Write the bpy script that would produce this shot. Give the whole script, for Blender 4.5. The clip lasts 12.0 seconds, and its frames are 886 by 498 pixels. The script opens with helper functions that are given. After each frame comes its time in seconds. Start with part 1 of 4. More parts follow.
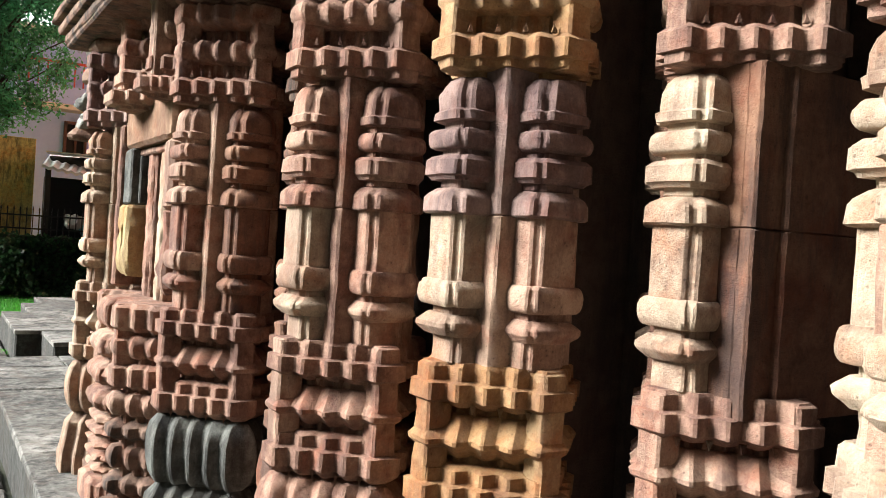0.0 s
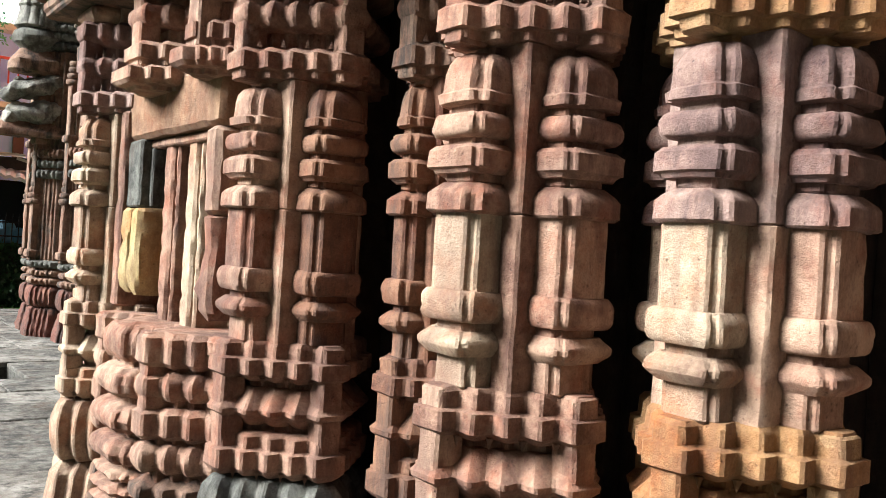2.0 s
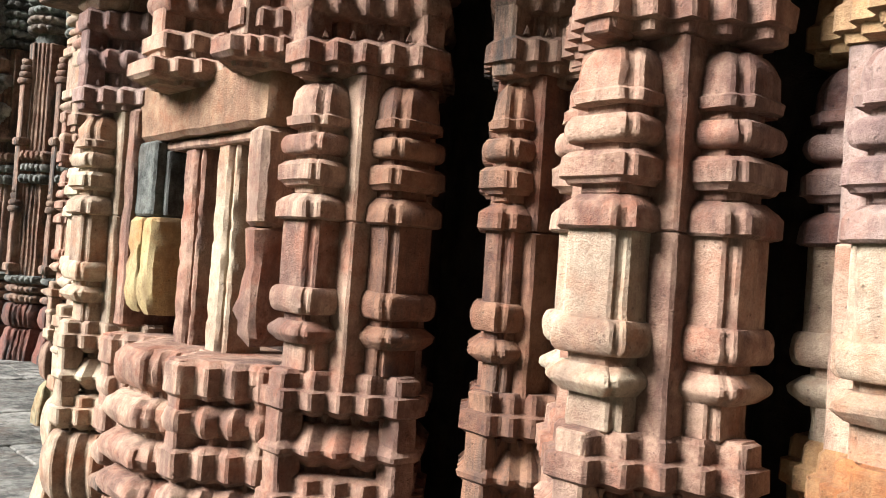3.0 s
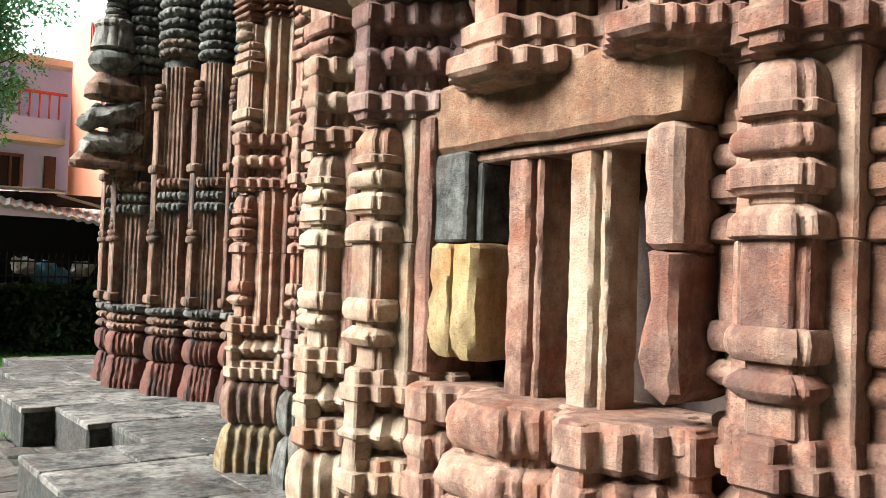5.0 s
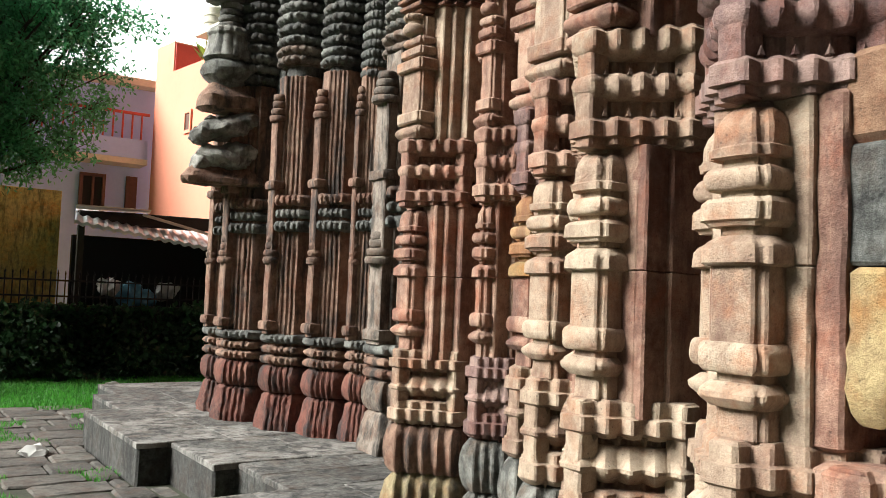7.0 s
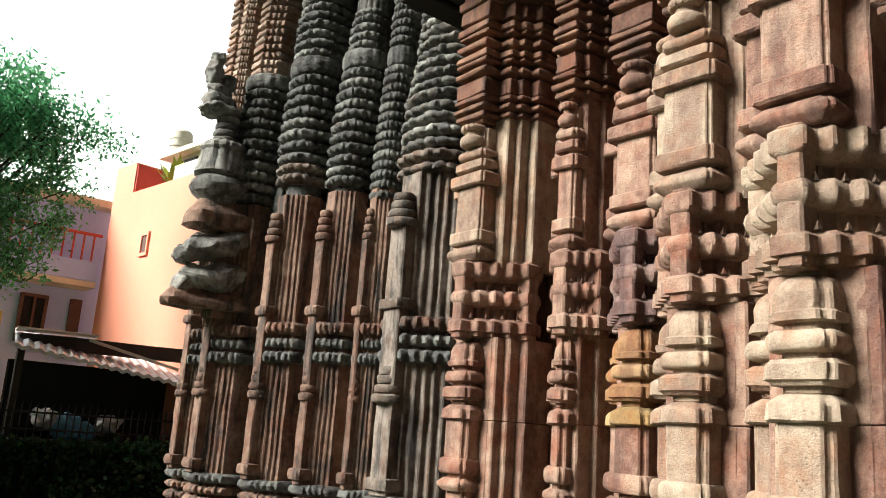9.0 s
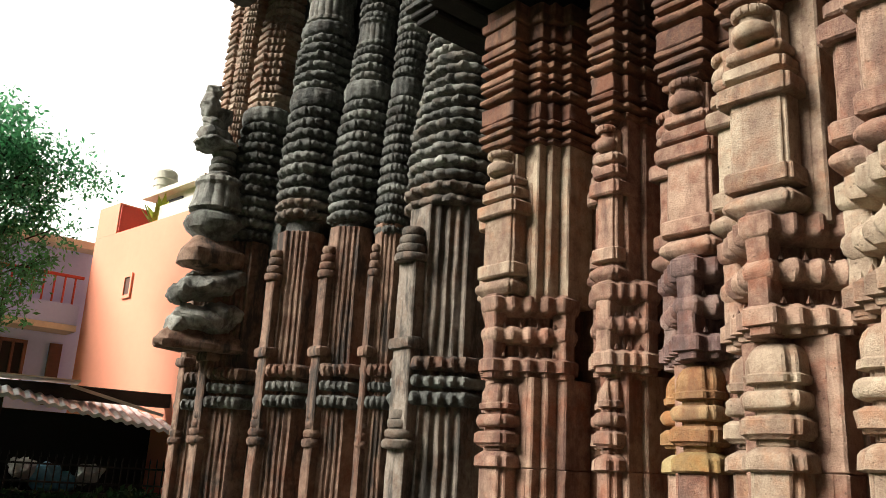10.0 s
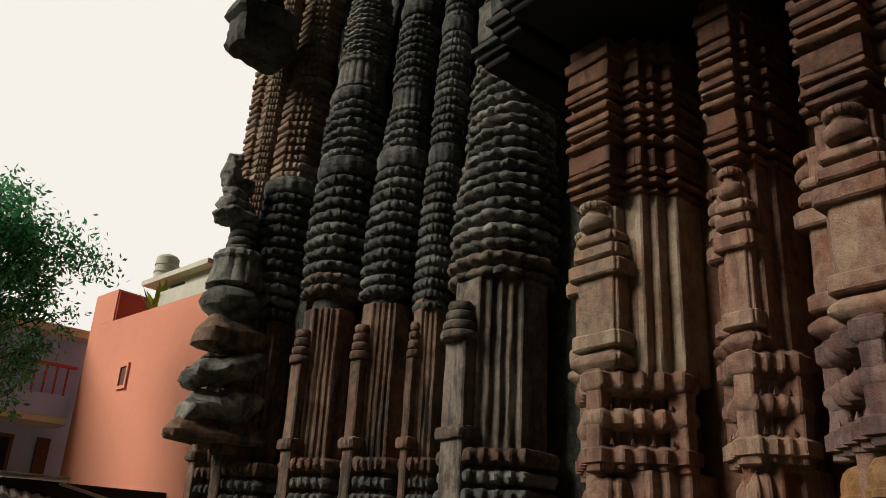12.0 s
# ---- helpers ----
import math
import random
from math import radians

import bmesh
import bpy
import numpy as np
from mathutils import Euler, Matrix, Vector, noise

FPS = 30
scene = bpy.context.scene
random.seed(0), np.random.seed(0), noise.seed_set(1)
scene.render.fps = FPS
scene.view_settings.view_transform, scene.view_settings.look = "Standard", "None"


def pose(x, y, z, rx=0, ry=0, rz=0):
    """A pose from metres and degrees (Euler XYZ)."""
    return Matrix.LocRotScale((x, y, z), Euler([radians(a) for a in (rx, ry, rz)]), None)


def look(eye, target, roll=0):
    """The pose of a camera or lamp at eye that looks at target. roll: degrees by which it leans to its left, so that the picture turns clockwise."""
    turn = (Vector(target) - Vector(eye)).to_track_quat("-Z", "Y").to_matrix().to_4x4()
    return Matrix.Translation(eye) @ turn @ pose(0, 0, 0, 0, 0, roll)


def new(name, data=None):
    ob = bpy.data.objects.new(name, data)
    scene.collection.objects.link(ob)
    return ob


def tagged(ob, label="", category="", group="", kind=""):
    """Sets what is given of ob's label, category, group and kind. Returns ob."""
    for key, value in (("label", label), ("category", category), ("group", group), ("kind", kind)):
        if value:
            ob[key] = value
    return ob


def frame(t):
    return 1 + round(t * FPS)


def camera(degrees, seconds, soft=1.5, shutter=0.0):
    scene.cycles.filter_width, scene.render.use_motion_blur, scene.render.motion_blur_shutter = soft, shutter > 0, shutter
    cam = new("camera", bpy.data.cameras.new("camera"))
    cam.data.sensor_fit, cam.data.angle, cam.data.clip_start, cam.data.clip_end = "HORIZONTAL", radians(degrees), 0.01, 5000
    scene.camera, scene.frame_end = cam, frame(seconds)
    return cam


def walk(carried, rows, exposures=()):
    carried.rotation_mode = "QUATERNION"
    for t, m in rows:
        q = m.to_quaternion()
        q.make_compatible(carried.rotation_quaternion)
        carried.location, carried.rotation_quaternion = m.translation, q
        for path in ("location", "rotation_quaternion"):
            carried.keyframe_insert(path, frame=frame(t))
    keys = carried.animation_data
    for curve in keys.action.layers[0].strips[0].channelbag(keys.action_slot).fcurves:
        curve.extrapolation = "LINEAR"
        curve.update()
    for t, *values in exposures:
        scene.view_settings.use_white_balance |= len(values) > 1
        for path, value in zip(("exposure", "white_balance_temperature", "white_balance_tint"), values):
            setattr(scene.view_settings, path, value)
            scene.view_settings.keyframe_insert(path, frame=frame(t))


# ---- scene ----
cam = camera(55.1, 12.0, soft=0.5)
PATH = [
    (0, (0.04, -0.097, 1.769), (1.085, 1.608, 1.751), 3.8),
    (0.5, (-0.02, 0.135, 1.752), (1.115, 1.782, 1.746), 4.6),
    (1, (-0.105, 0.36, 1.759), (1.112, 1.947, 1.751), 3.3),
    (1.5, (-0.172, 0.624, 1.734), (1.063, 2.198, 1.731), 4.2),
    (2, (-0.237, 0.907, 1.759), (0.983, 2.492, 1.758), 3.6),
    (2.5, (-0.315, 1.169, 1.754), (0.954, 2.715, 1.773), 4.3),
    (2.7, (-0.35, 1.279, 1.753), (0.976, 2.775, 1.799), 4.5),
    (4.3, (-0.589, 2.129, 1.726), (0.7, 3.659, 1.696), 2.2),
    (4.5, (-0.639, 2.24, 1.725), (0.614, 3.799, 1.701), 2.8),
    (5, (-0.783, 2.556, 1.749), (0.438, 4.139, 1.809), 1.9),
    (5.5, (-0.894, 2.838, 1.741), (0.223, 4.496, 1.799), 2.0),
    (6, (-0.922, 3.174, 1.726), (0.115, 4.882, 1.783), 1.3),
    (6.5, (-0.948, 3.44, 1.742), (0.066, 5.164, 1.768), 1.6),
    (7, (-1.012, 3.737, 1.746), (0.108, 5.39, 1.855), 2.3),
    (7.2, (-1.068, 3.839, 1.759), (0.084, 5.469, 1.887), 1.5),
    (8.8, (-1.165, 4.585, 1.736), (0.003, 6.161, 2.125), 3.9),
    (9, (-1.167, 4.685, 1.74), (0.03, 6.226, 2.179), 4.0),
    (9.5, (-1.193, 4.915, 1.757), (0.047, 6.407, 2.244), 3.2),
    (10, (-1.171, 5.085, 1.759), (0.043, 6.581, 2.293), 3.2),
    (10.5, (-1.104, 5.295, 1.791), (0.053, 6.778, 2.47), 2.3),
    (11, (-1.065, 5.468, 1.809), (0.071, 6.944, 2.536), 2.9),
    (11.5, (-1.054, 5.679, 1.821), (0.085, 7.102, 2.643), 2.9),
    (12, (-1.059, 5.894, 1.804), (0.116, 7.332, 2.547), 3.2),
]
walk(cam, [(t, look(eye, target, roll)) for t, eye, target, roll in PATH],
     list(zip((0, 4.5, 6, 9.6, 10.2, 10.6, 11.2, 12), (1.83, 1.82, 1.4, 1.22, 0.78, 0.3, -0.25, -0.55), (6000, 6000, 6050, 6300, 6550, 6650, 6700, 6700), (9,) * 8)))

# ---- world and light ----
world = bpy.data.worlds.new("sky")
scene.world = world
world.use_nodes = True
wn, wl = world.node_tree.nodes, world.node_tree.links
sky = wn.new("ShaderNodeTexSky")
sky.sky_type, sky.sun_disc = "NISHITA", False
sky.sun_elevation, sky.sun_rotation = radians(34), radians(-68)
sky.air_density, sky.dust_density, sky.ozone_density = 0.8, 8.0, 0.6
wn["Background"].inputs[1].default_value = 0.003
wl.new(sky.outputs[0], wn["Background"].inputs[0])
sun_data = bpy.data.lights.new("sun", "SUN")
sun_data.energy, sun_data.angle, sun_data.color = 5.0, radians(30), (1.0, 0.94, 0.85)
sun = new("sun", sun_data)
sun.matrix_world = look((-30.0, 20.0, 21.5), (0, 8, 0))


# ---- materials ----
def material(name, rough=0.9):
    m = bpy.data.materials.new(name)
    m.use_nodes = True
    b = m.node_tree.nodes["Principled BSDF"]
    b.inputs["Roughness"].default_value = rough
    return m, m.node_tree.nodes, m.node_tree.links, b


def ramp(n, l, fac, stops):
    r = n.new("ShaderNodeValToRGB")
    el = r.color_ramp.elements
    while len(el) < len(stops):
        el.new(0.5)
    for e, (p, c) in zip(el, stops):
        e.position, e.color = p, (*c, 1)
    l.new(fac, r.inputs[0])
    return r.outputs[0]


def noise_tex(n, l, coord, scale, detail=6.0, rough=0.6):
    t = n.new("ShaderNodeTexNoise")
    t.inputs["Scale"].default_value, t.inputs["Detail"].default_value, t.inputs["Roughness"].default_value = scale, detail, rough
    l.new(coord, t.inputs["Vector"])
    return t.outputs["Fac"]


def mix(n, l, fac, a, b, mode="MIX"):
    m = n.new("ShaderNodeMix")
    m.data_type, m.blend_type = "RGBA", mode
    for sock, v in ((m.inputs[0], fac), (m.inputs[6], a), (m.inputs[7], b)):
        if hasattr(v, "is_output"):
            l.new(v, sock)
        else:
            sock.default_value = v if isinstance(v, (int, float)) else (*v, 1)
    return m.outputs[2]


def math_node(n, l, op, a, b):
    m = n.new("ShaderNodeMath")
    m.operation = op
    for sock, v in zip(m.inputs, (a, b)):
        if hasattr(v, "is_output"):
            l.new(v, sock)
        else:
            sock.default_value = v
    return m.outputs[0]


def stone(name, tones, stain=(0.05, 0.045, 0.04), stained=0.5, bump=0.7, rough=0.88, grain=125.0, size=2.2, rnd=0.35):
    """Weathered stone: tones mixed by broad patches, a tint of its own for each block, dark stains and pitted grain."""
    m, n, l, b = material(name, rough)
    geo = n.new("ShaderNodeNewGeometry")
    pos = geo.outputs["Position"]
    info = n.new("ShaderNodeObjectInfo")
    big = noise_tex(n, l, pos, size, 4.0)
    shift = math_node(n, l, "MULTIPLY", info.outputs["Random"], rnd)
    fac = math_node(n, l, "ADD", math_node(n, l, "SUBTRACT", big, rnd * 0.5), shift)
    k = len(tones) - 1
    col = ramp(n, l, fac, [(0.34 + 0.32 * i / k, c) for i, c in enumerate(tones)])
    mid = noise_tex(n, l, pos, 19.0, 9.0, 0.72)
    col = mix(n, l, ramp(n, l, mid, [(0.35, (0, 0, 0)), (0.72, (0.6, 0.6, 0.6))]), col, tuple(min(1, c * 1.4) for c in tones[-1]))
    warm = noise_tex(n, l, pos, 5.5, 6.0, 0.7)
    t = tones[min(1, k)]
    col = mix(n, l, ramp(n, l, warm, [(0.48, (0, 0, 0)), (0.66, (0.68, 0.68, 0.68))]), col, (t[0] * 1.1, t[1] * 0.66, t[2] * 0.45))
    fine = noise_tex(n, l, pos, grain, 4.0, 0.75)
    col = mix(n, l, 0.42, col, ramp(n, l, fine, [(0.3, (0.42, 0.38, 0.36)), (0.6, (1.0, 1.0, 1.0))]), "MULTIPLY")
    pit = n.new("ShaderNodeTexVoronoi")
    pit.inputs["Scale"].default_value = 42.0
    l.new(pos, pit.inputs["Vector"])
    hole = ramp(n, l, math_node(n, l, "ADD", pit.outputs["Distance"], math_node(n, l, "MULTIPLY", mid, 0.5)), [(0.3, (0, 0, 0)), (0.42, (1, 1, 1))])
    col = mix(n, l, 0.4, col, hole, "MULTIPLY")
    blotch = noise_tex(n, l, pos, 13.0, 6.0, 0.65)
    col = mix(n, l, 0.45, col, ramp(n, l, blotch, [(0.36, (0.42, 0.34, 0.3)), (0.52, (1.0, 1.0, 1.0)), (0.68, (1.25, 1.25, 1.22))]), "MULTIPLY")
    streak = n.new("ShaderNodeMapping")
    streak.inputs["Scale"].default_value = (7.0, 7.0, 1.6)
    l.new(pos, streak.inputs[0])
    st = noise_tex(n, l, streak.outputs[0], 1.0, 8.0, 0.7)
    col = mix(n, l, ramp(n, l, st, [(0.49, (0, 0, 0)), (0.61, (stained, stained, stained))]), col, stain)
    l.new(col, b.inputs["Base Color"])
    bp = n.new("ShaderNodeBump")
    bp.inputs["Strength"].default_value, bp.inputs["Distance"].default_value = bump, 0.013
    rough_h = math_node(n, l, "ADD", math_node(n, l, "MULTIPLY", mid, 1.3), math_node(n, l, "MULTIPLY", fine, 0.7))
    l.new(math_node(n, l, "ADD", rough_h, math_node(n, l, "MULTIPLY", hole, 0.25)), bp.inputs["Height"])
    l.new(bp.outputs[0], b.inputs["Normal"])
    return m


def plain(name, colour, rough=0.8, var=0.25, scale=3.0, bump=0.2, metal=0.0):
    m, n, l, b = material(name, rough)
    geo = n.new("ShaderNodeNewGeometry")
    f = noise_tex(n, l, geo.outputs["Position"], scale, 8.0, 0.65)
    g = noise_tex(n, l, geo.outputs["Position"], scale * 11, 4.0, 0.6)
    col = ramp(n, l, math_node(n, l, "ADD", math_node(n, l, "MULTIPLY", f, 0.7), math_node(n, l, "MULTIPLY", g, 0.3)),
               [(0.3, tuple(c * (1 - var) for c in colour)), (0.7, tuple(min(1, c * (1 + var)) for c in colour))])
    l.new(col, b.inputs["Base Color"])
    b.inputs["Metallic"].default_value = metal
    bp = n.new("ShaderNodeBump")
    bp.inputs["Strength"].default_value, bp.inputs["Distance"].default_value = bump, 0.01
    l.new(g, bp.inputs["Height"])
    l.new(bp.outputs[0], b.inputs["Normal"])
    return m


PINK = stone("pink sandstone", [(0.125, 0.054, 0.036), (0.235, 0.125, 0.088), (0.36, 0.245, 0.175)], (0.07, 0.034, 0.028), 0.6)
CREAM = stone("cream sandstone", [(0.19, 0.118, 0.080), (0.295, 0.215, 0.152), (0.39, 0.315, 0.228)], (0.13, 0.07, 0.052), 0.5)
MAUVE = stone("mauve sandstone", [(0.085, 0.042, 0.040), (0.155, 0.092, 0.082), (0.27, 0.19, 0.16)], (0.055, 0.033, 0.034), 0.65)
OCHRE = stone("ochre sandstone", [(0.17, 0.07, 0.022), (0.28, 0.145, 0.052), (0.34, 0.225, 0.115)], (0.12, 0.055, 0.03), 0.5)
YELLOW = stone("yellow sandstone", [(0.20, 0.125, 0.036), (0.28, 0.195, 0.07), (0.34, 0.265, 0.13)], (0.14, 0.085, 0.04), 0.5)
RUST = stone("rust brown sandstone", [(0.068, 0.026, 0.017), (0.134, 0.060, 0.036), (0.209, 0.112, 0.066)], (0.04, 0.026, 0.022), 0.7)
BLACK = stone("blackened stone", [(0.012, 0.014, 0.013), (0.042, 0.046, 0.043), (0.19, 0.2, 0.18)], (0.01, 0.01, 0.01), 0.7)
GREY = stone("grey weathered stone", [(0.018, 0.021, 0.019), (0.085, 0.09, 0.08), (0.28, 0.285, 0.255)], (0.014, 0.014, 0.014), 0.7)
RED = stone("red brown stone", [(0.04, 0.016, 0.012), (0.105, 0.034, 0.024), (0.165, 0.072, 0.048)], (0.014, 0.014, 0.014), 0.85)
UMBER = stone("brown weathered stone", [(0.042, 0.026, 0.019), (0.125, 0.068, 0.046), (0.24, 0.155, 0.108)], (0.016, 0.016, 0.015), 0.85)
# Sandstone wall darkened so the shade between pilasters is in its colour.
RECESS_SHADE = stone("sooty wall stone", [(0.021, 0.014, 0.012), (0.042, 0.027, 0.021), (0.070, 0.046, 0.035)], (0.015, 0.011, 0.01), 0.6)
PAVING = stone("platform paving stone", [(0.014, 0.015, 0.014), (0.066, 0.068, 0.062), (0.25, 0.245, 0.225)], (0.012, 0.013, 0.012), 0.85, 0.8, 0.85, 60.0, 1.9, 0.25)
KERB = stone("black-streaked platform side", [(0.012, 0.013, 0.012), (0.032, 0.034, 0.031), (0.1, 0.102, 0.092)], (0.008, 0.009, 0.008), 0.8)
PALE = stone("streaked grey brown stone", [(0.05, 0.042, 0.034), (0.115, 0.095, 0.075), (0.23, 0.195, 0.16)], (0.02, 0.02, 0.018), 0.8)
LICHEN = stone("lichen stained stone", [(0.10, 0.085, 0.04), (0.2, 0.165, 0.085), (0.33, 0.275, 0.17)], (0.035, 0.035, 0.03), 0.75)
BROWN = stone("rust-streaked brown stone", [(0.09, 0.062, 0.044), (0.2, 0.145, 0.105), (0.34, 0.27, 0.2)], (0.15, 0.055, 0.025), 0.6)
ORANGE = stone("worn orange sandstone", [(0.115, 0.056, 0.028), (0.195, 0.108, 0.06), (0.265, 0.172, 0.105)], (0.09, 0.04, 0.022), 0.5)
# Near-black stone: the shade under the eave is put into its colour.
EAVE_SHADE = stone("soot-black soffit stone", [(0.005, 0.005, 0.004), (0.009, 0.008, 0.007), (0.018, 0.016, 0.013)], (0.004, 0.004, 0.004), 0.5)
FLAG = stone("ground flagstone", [(0.036, 0.034, 0.030), (0.068, 0.063, 0.056), (0.122, 0.115, 0.099)], (0.03, 0.03, 0.026), 0.6, 0.5, 0.9, 45.0, 1.5)


# ---- building helpers ----
def soften(me):
    """Rounds the shading of rolls and worn faces, and keeps the arrises sharp."""
    me.shade_smooth()
    me.set_sharp_from_angle(angle=radians(34))


def part(name, bm, mat, parent=None, label=""):
    me = bpy.data.meshes.new(name)
    bm.normal_update()
    bm.to_mesh(me)
    bm.free()
    soften(me)
    me.materials.append(mat)
    ob = new(name, me)
    if parent is not None:
        ob.parent = parent
    if label:
        ob["label"] = label
    return ob


def place(ob, x, y, z, rz=0.0):
    ob.matrix_basis = pose(x, y, z, 0, 0, rz)
    return ob


def again(src, parent, x, y, z, rz=0.0, mat=None, s=1.0):
    """A further part on the same mesh."""
    ob = new(src.name.split(".")[0], src.data)
    ob.parent = parent
    ob.matrix_basis = pose(x, y, z, 0, 0, rz) @ Matrix.Scale(s, 4)
    if mat is not None and mat is not src.data.materials[0]:
        ob.material_slots[0].link = "OBJECT"
        ob.material_slots[0].material = mat
    return ob


def empty(name, x, y, z, label, category, group="", kind=""):
    e = new(name)
    e.location = (x, y, z)
    return tagged(e, label, category, group, kind)


def stepped(R, n, s):
    """A square plan whose four corners are cut back in n steps of s."""
    h = R - n * s
    q = [(R, h)]
    for i in range(n):
        q += [(R - (i + 1) * s, h + i * s), (R - (i + 1) * s, h + (i + 1) * s)]
    out = []
    for k in range(4):
        c, d = [(1, 0), (0, 1), (-1, 0), (0, -1)][k]
        out += [(x * c - y * d, x * d + y * c) for x, y in q]
    return out


def rect(x0, y0, x1, y1):
    return [(x0, y0), (x1, y0), (x1, y1), (x0, y1)]


def notched(hw, depth, notch):
    """Plan of a stack that stands out towards -y by depth, with a small step at each front corner."""
    return [(-hw, 0.05), (-hw, -depth + notch), (-hw + notch, -depth + notch), (-hw + notch, -depth), (hw - notch, -depth), (hw - notch, -depth + notch), (hw, -depth + notch), (hw, 0.05)]


def round_plan(R, k, lobes=0, amp=0.0):
    return [((R + amp * abs(math.sin(lobes * math.pi * i / k))) * math.cos(2 * math.pi * i / k), (R + amp * abs(math.sin(lobes * math.pi * i / k))) * math.sin(2 * math.pi * i / k)) for i in range(k)]


def loft(plan, profile, wear=0.0055, seed=0.0, step=0.05, chamfer=0.008, scale=9.0, bm=None):
    """A solid that follows the plan, with broken corners; profile: heights and how far the plan is grown there."""
    bm = bm or bmesh.new()
    base = [Vector(p) for p in plan]
    k = len(base)
    mitre, counts, cut = [], [], []
    for i in range(k):
        a, b = base[i] - base[i - 1], base[(i + 1) % k] - base[i]
        e1, e2 = a.normalized(), b.normalized()
        n1, n2 = Vector((e1.y, -e1.x)), Vector((e2.y, -e2.x))
        mitre.append((n1 + n2) / max(0.35, 1 + n1.dot(n2)))
        counts.append(max(1, int(b.length / step)))
        cut.append(min(chamfer, 0.3 * a.length, 0.3 * b.length))
    rings = []
    if wear:
        fine = [profile[0]]
        for (z0, o0), (z1, o1) in zip(profile, profile[1:]):
            m = min(16, max(1, round(abs(z1 - z0) / 0.05)))
            fine += [(z0 + (z1 - z0) * j / m, o0 + (o1 - o0) * j / m) for j in range(1, m + 1)]
        profile = fine
    for z, off in profile:
        corner = [p + m * off for p, m in zip(base, mitre)]
        flat = []
        for i in range(k):
            p, q, o = corner[i], corner[(i + 1) % k], corner[i - 1]
            start, end = p, q
            if chamfer > 0:
                start = p + (q - p).normalized() * min(cut[i], (q - p).length * 0.4)
                end = q + (p - q).normalized() * min(cut[(i + 1) % k], (q - p).length * 0.4)
            run = counts[i] + (1 if chamfer > 0 else 0)
            flat += [(start.lerp(end, j / counts[i]), -mitre[i] if j == 0 else -mitre[(i + 1) % k] if j == counts[i] else None) for j in range(run)]
        ring = []
        for q, inward in flat:
            c = Vector((q.x, q.y, z))
            if wear and inward is not None:
                bite = noise.noise(c * 27 + Vector((seed * 2.3, seed, 7))) - 0.22
                c += Vector((inward.x, inward.y, 0)) * min(0.005, max(0.0, bite) * wear * 4)
            if wear:
                c += noise.noise_vector(c * scale + Vector((seed, seed * 1.7, seed * 0.3))) * wear * 0.5
                c += noise.noise_vector(c * scale * 4 + Vector((seed, 0, seed))) * wear * 0.65
            ring.append(bm.verts.new(c))
        rings.append(ring)
    w = len(rings[0])
    for a, b in zip(rings, rings[1:]):
        for i in range(w):
            j = (i + 1) % w
            bm.faces.new((a[i], a[j], b[j], b[i]))
    bm.faces.new(rings[0][::-1])
    bm.faces.new(rings[-1])
    return bm


def box(x0, y0, z0, x1, y1, z1, wear=0.0, seed=0.0, step=0.3, chamfer=0.004, bm=None):
    c = chamfer
    return loft(rect(x0, y0, x1, y1), [(z0, -c), (z0 + c, 0), (z1 - c, 0), (z1, -c)], wear, seed, step, c, 5.0, bm)


def bar(z0, z1, out, c=0.008):
    """Profile of a squared moulding."""
    return [(z0, out - c), (z0 + c, out), (z1 - c, out), (z1, out - c)]


def roll(z0, z1, neck, out, k=6):
    """Profile of a rounded moulding."""
    r, m = (z1 - z0) / 2, (z0 + z1) / 2
    return [(m - r * math.cos(math.pi * i / k), neck + (out - neck) * math.sin(math.pi * i / k) ** 0.7) for i in range(k + 1)]


def knife(z0, z1, neck, out, at=0.5):
    m = z0 + (z1 - z0) * at
    e = (z1 - z0) * 0.2
    return [(z0, neck), (m - e, out - 0.004), (m - e * 0.5, out), (m + e * 0.5, out), (m + e, out - 0.004), (z1, neck)]


def cone(bm, x, y, z, r, h, up=False):
    """A small hanging or standing bud."""
    top = bm.verts.new((x, y, z + (h if up else -h)))
    ring = [bm.verts.new((x + r * math.cos(a), y + r * math.sin(a), z)) for a in (0.4, 1.97, 3.54, 5.11)]
    for i in range(4):
        bm.faces.new((ring[i], ring[(i + 1) % 4], top))


def teeth_at(R, n, s):
    h = R - n * s
    spots = []
    for i in range(n):
        x, y = R - (i + 0.5) * s - s * 0.35, h + (i + 0.5) * s - s * 0.35
        spots += [(-x, -y), (-y, -x), (-x, y)]
    return spots

PLAT, PED, RIB, BAND, UPPER, CORN = 0.33, 1.41, 2.275, 2.72, 3.53, 4.42
random.seed(5)

# ---- ground and platform ----
bm = bmesh.new()
N = 60
grid = {}
for i in range(N + 1):
    for j in range(N + 1):
        u, v = (i / N * 2 - 1), (j / N * 2 - 1)
        x, y = 60 * u * abs(u) ** 1.2, 12 + 80 * v * abs(v) ** 1.2
        z = -0.06 + 0.05 * noise.noise(Vector((x * 0.5, y * 0.5, 0))) * (1 if abs(u) < 0.6 else 0.3)
        grid[i, j] = bm.verts.new((x, y, z))
for i in range(N):
    for j in range(N):
        bm.faces.new((grid[i, j], grid[i + 1, j], grid[i + 1, j + 1], grid[i, j + 1]))
SOIL = plain("lawn soil", (0.03, 0.034, 0.018), 0.95, 0.5, 2.0, 0.6)
ground = tagged(part("ground", bm, SOIL), "damp earth with short green grass round the temple", "ground", kind="structure")

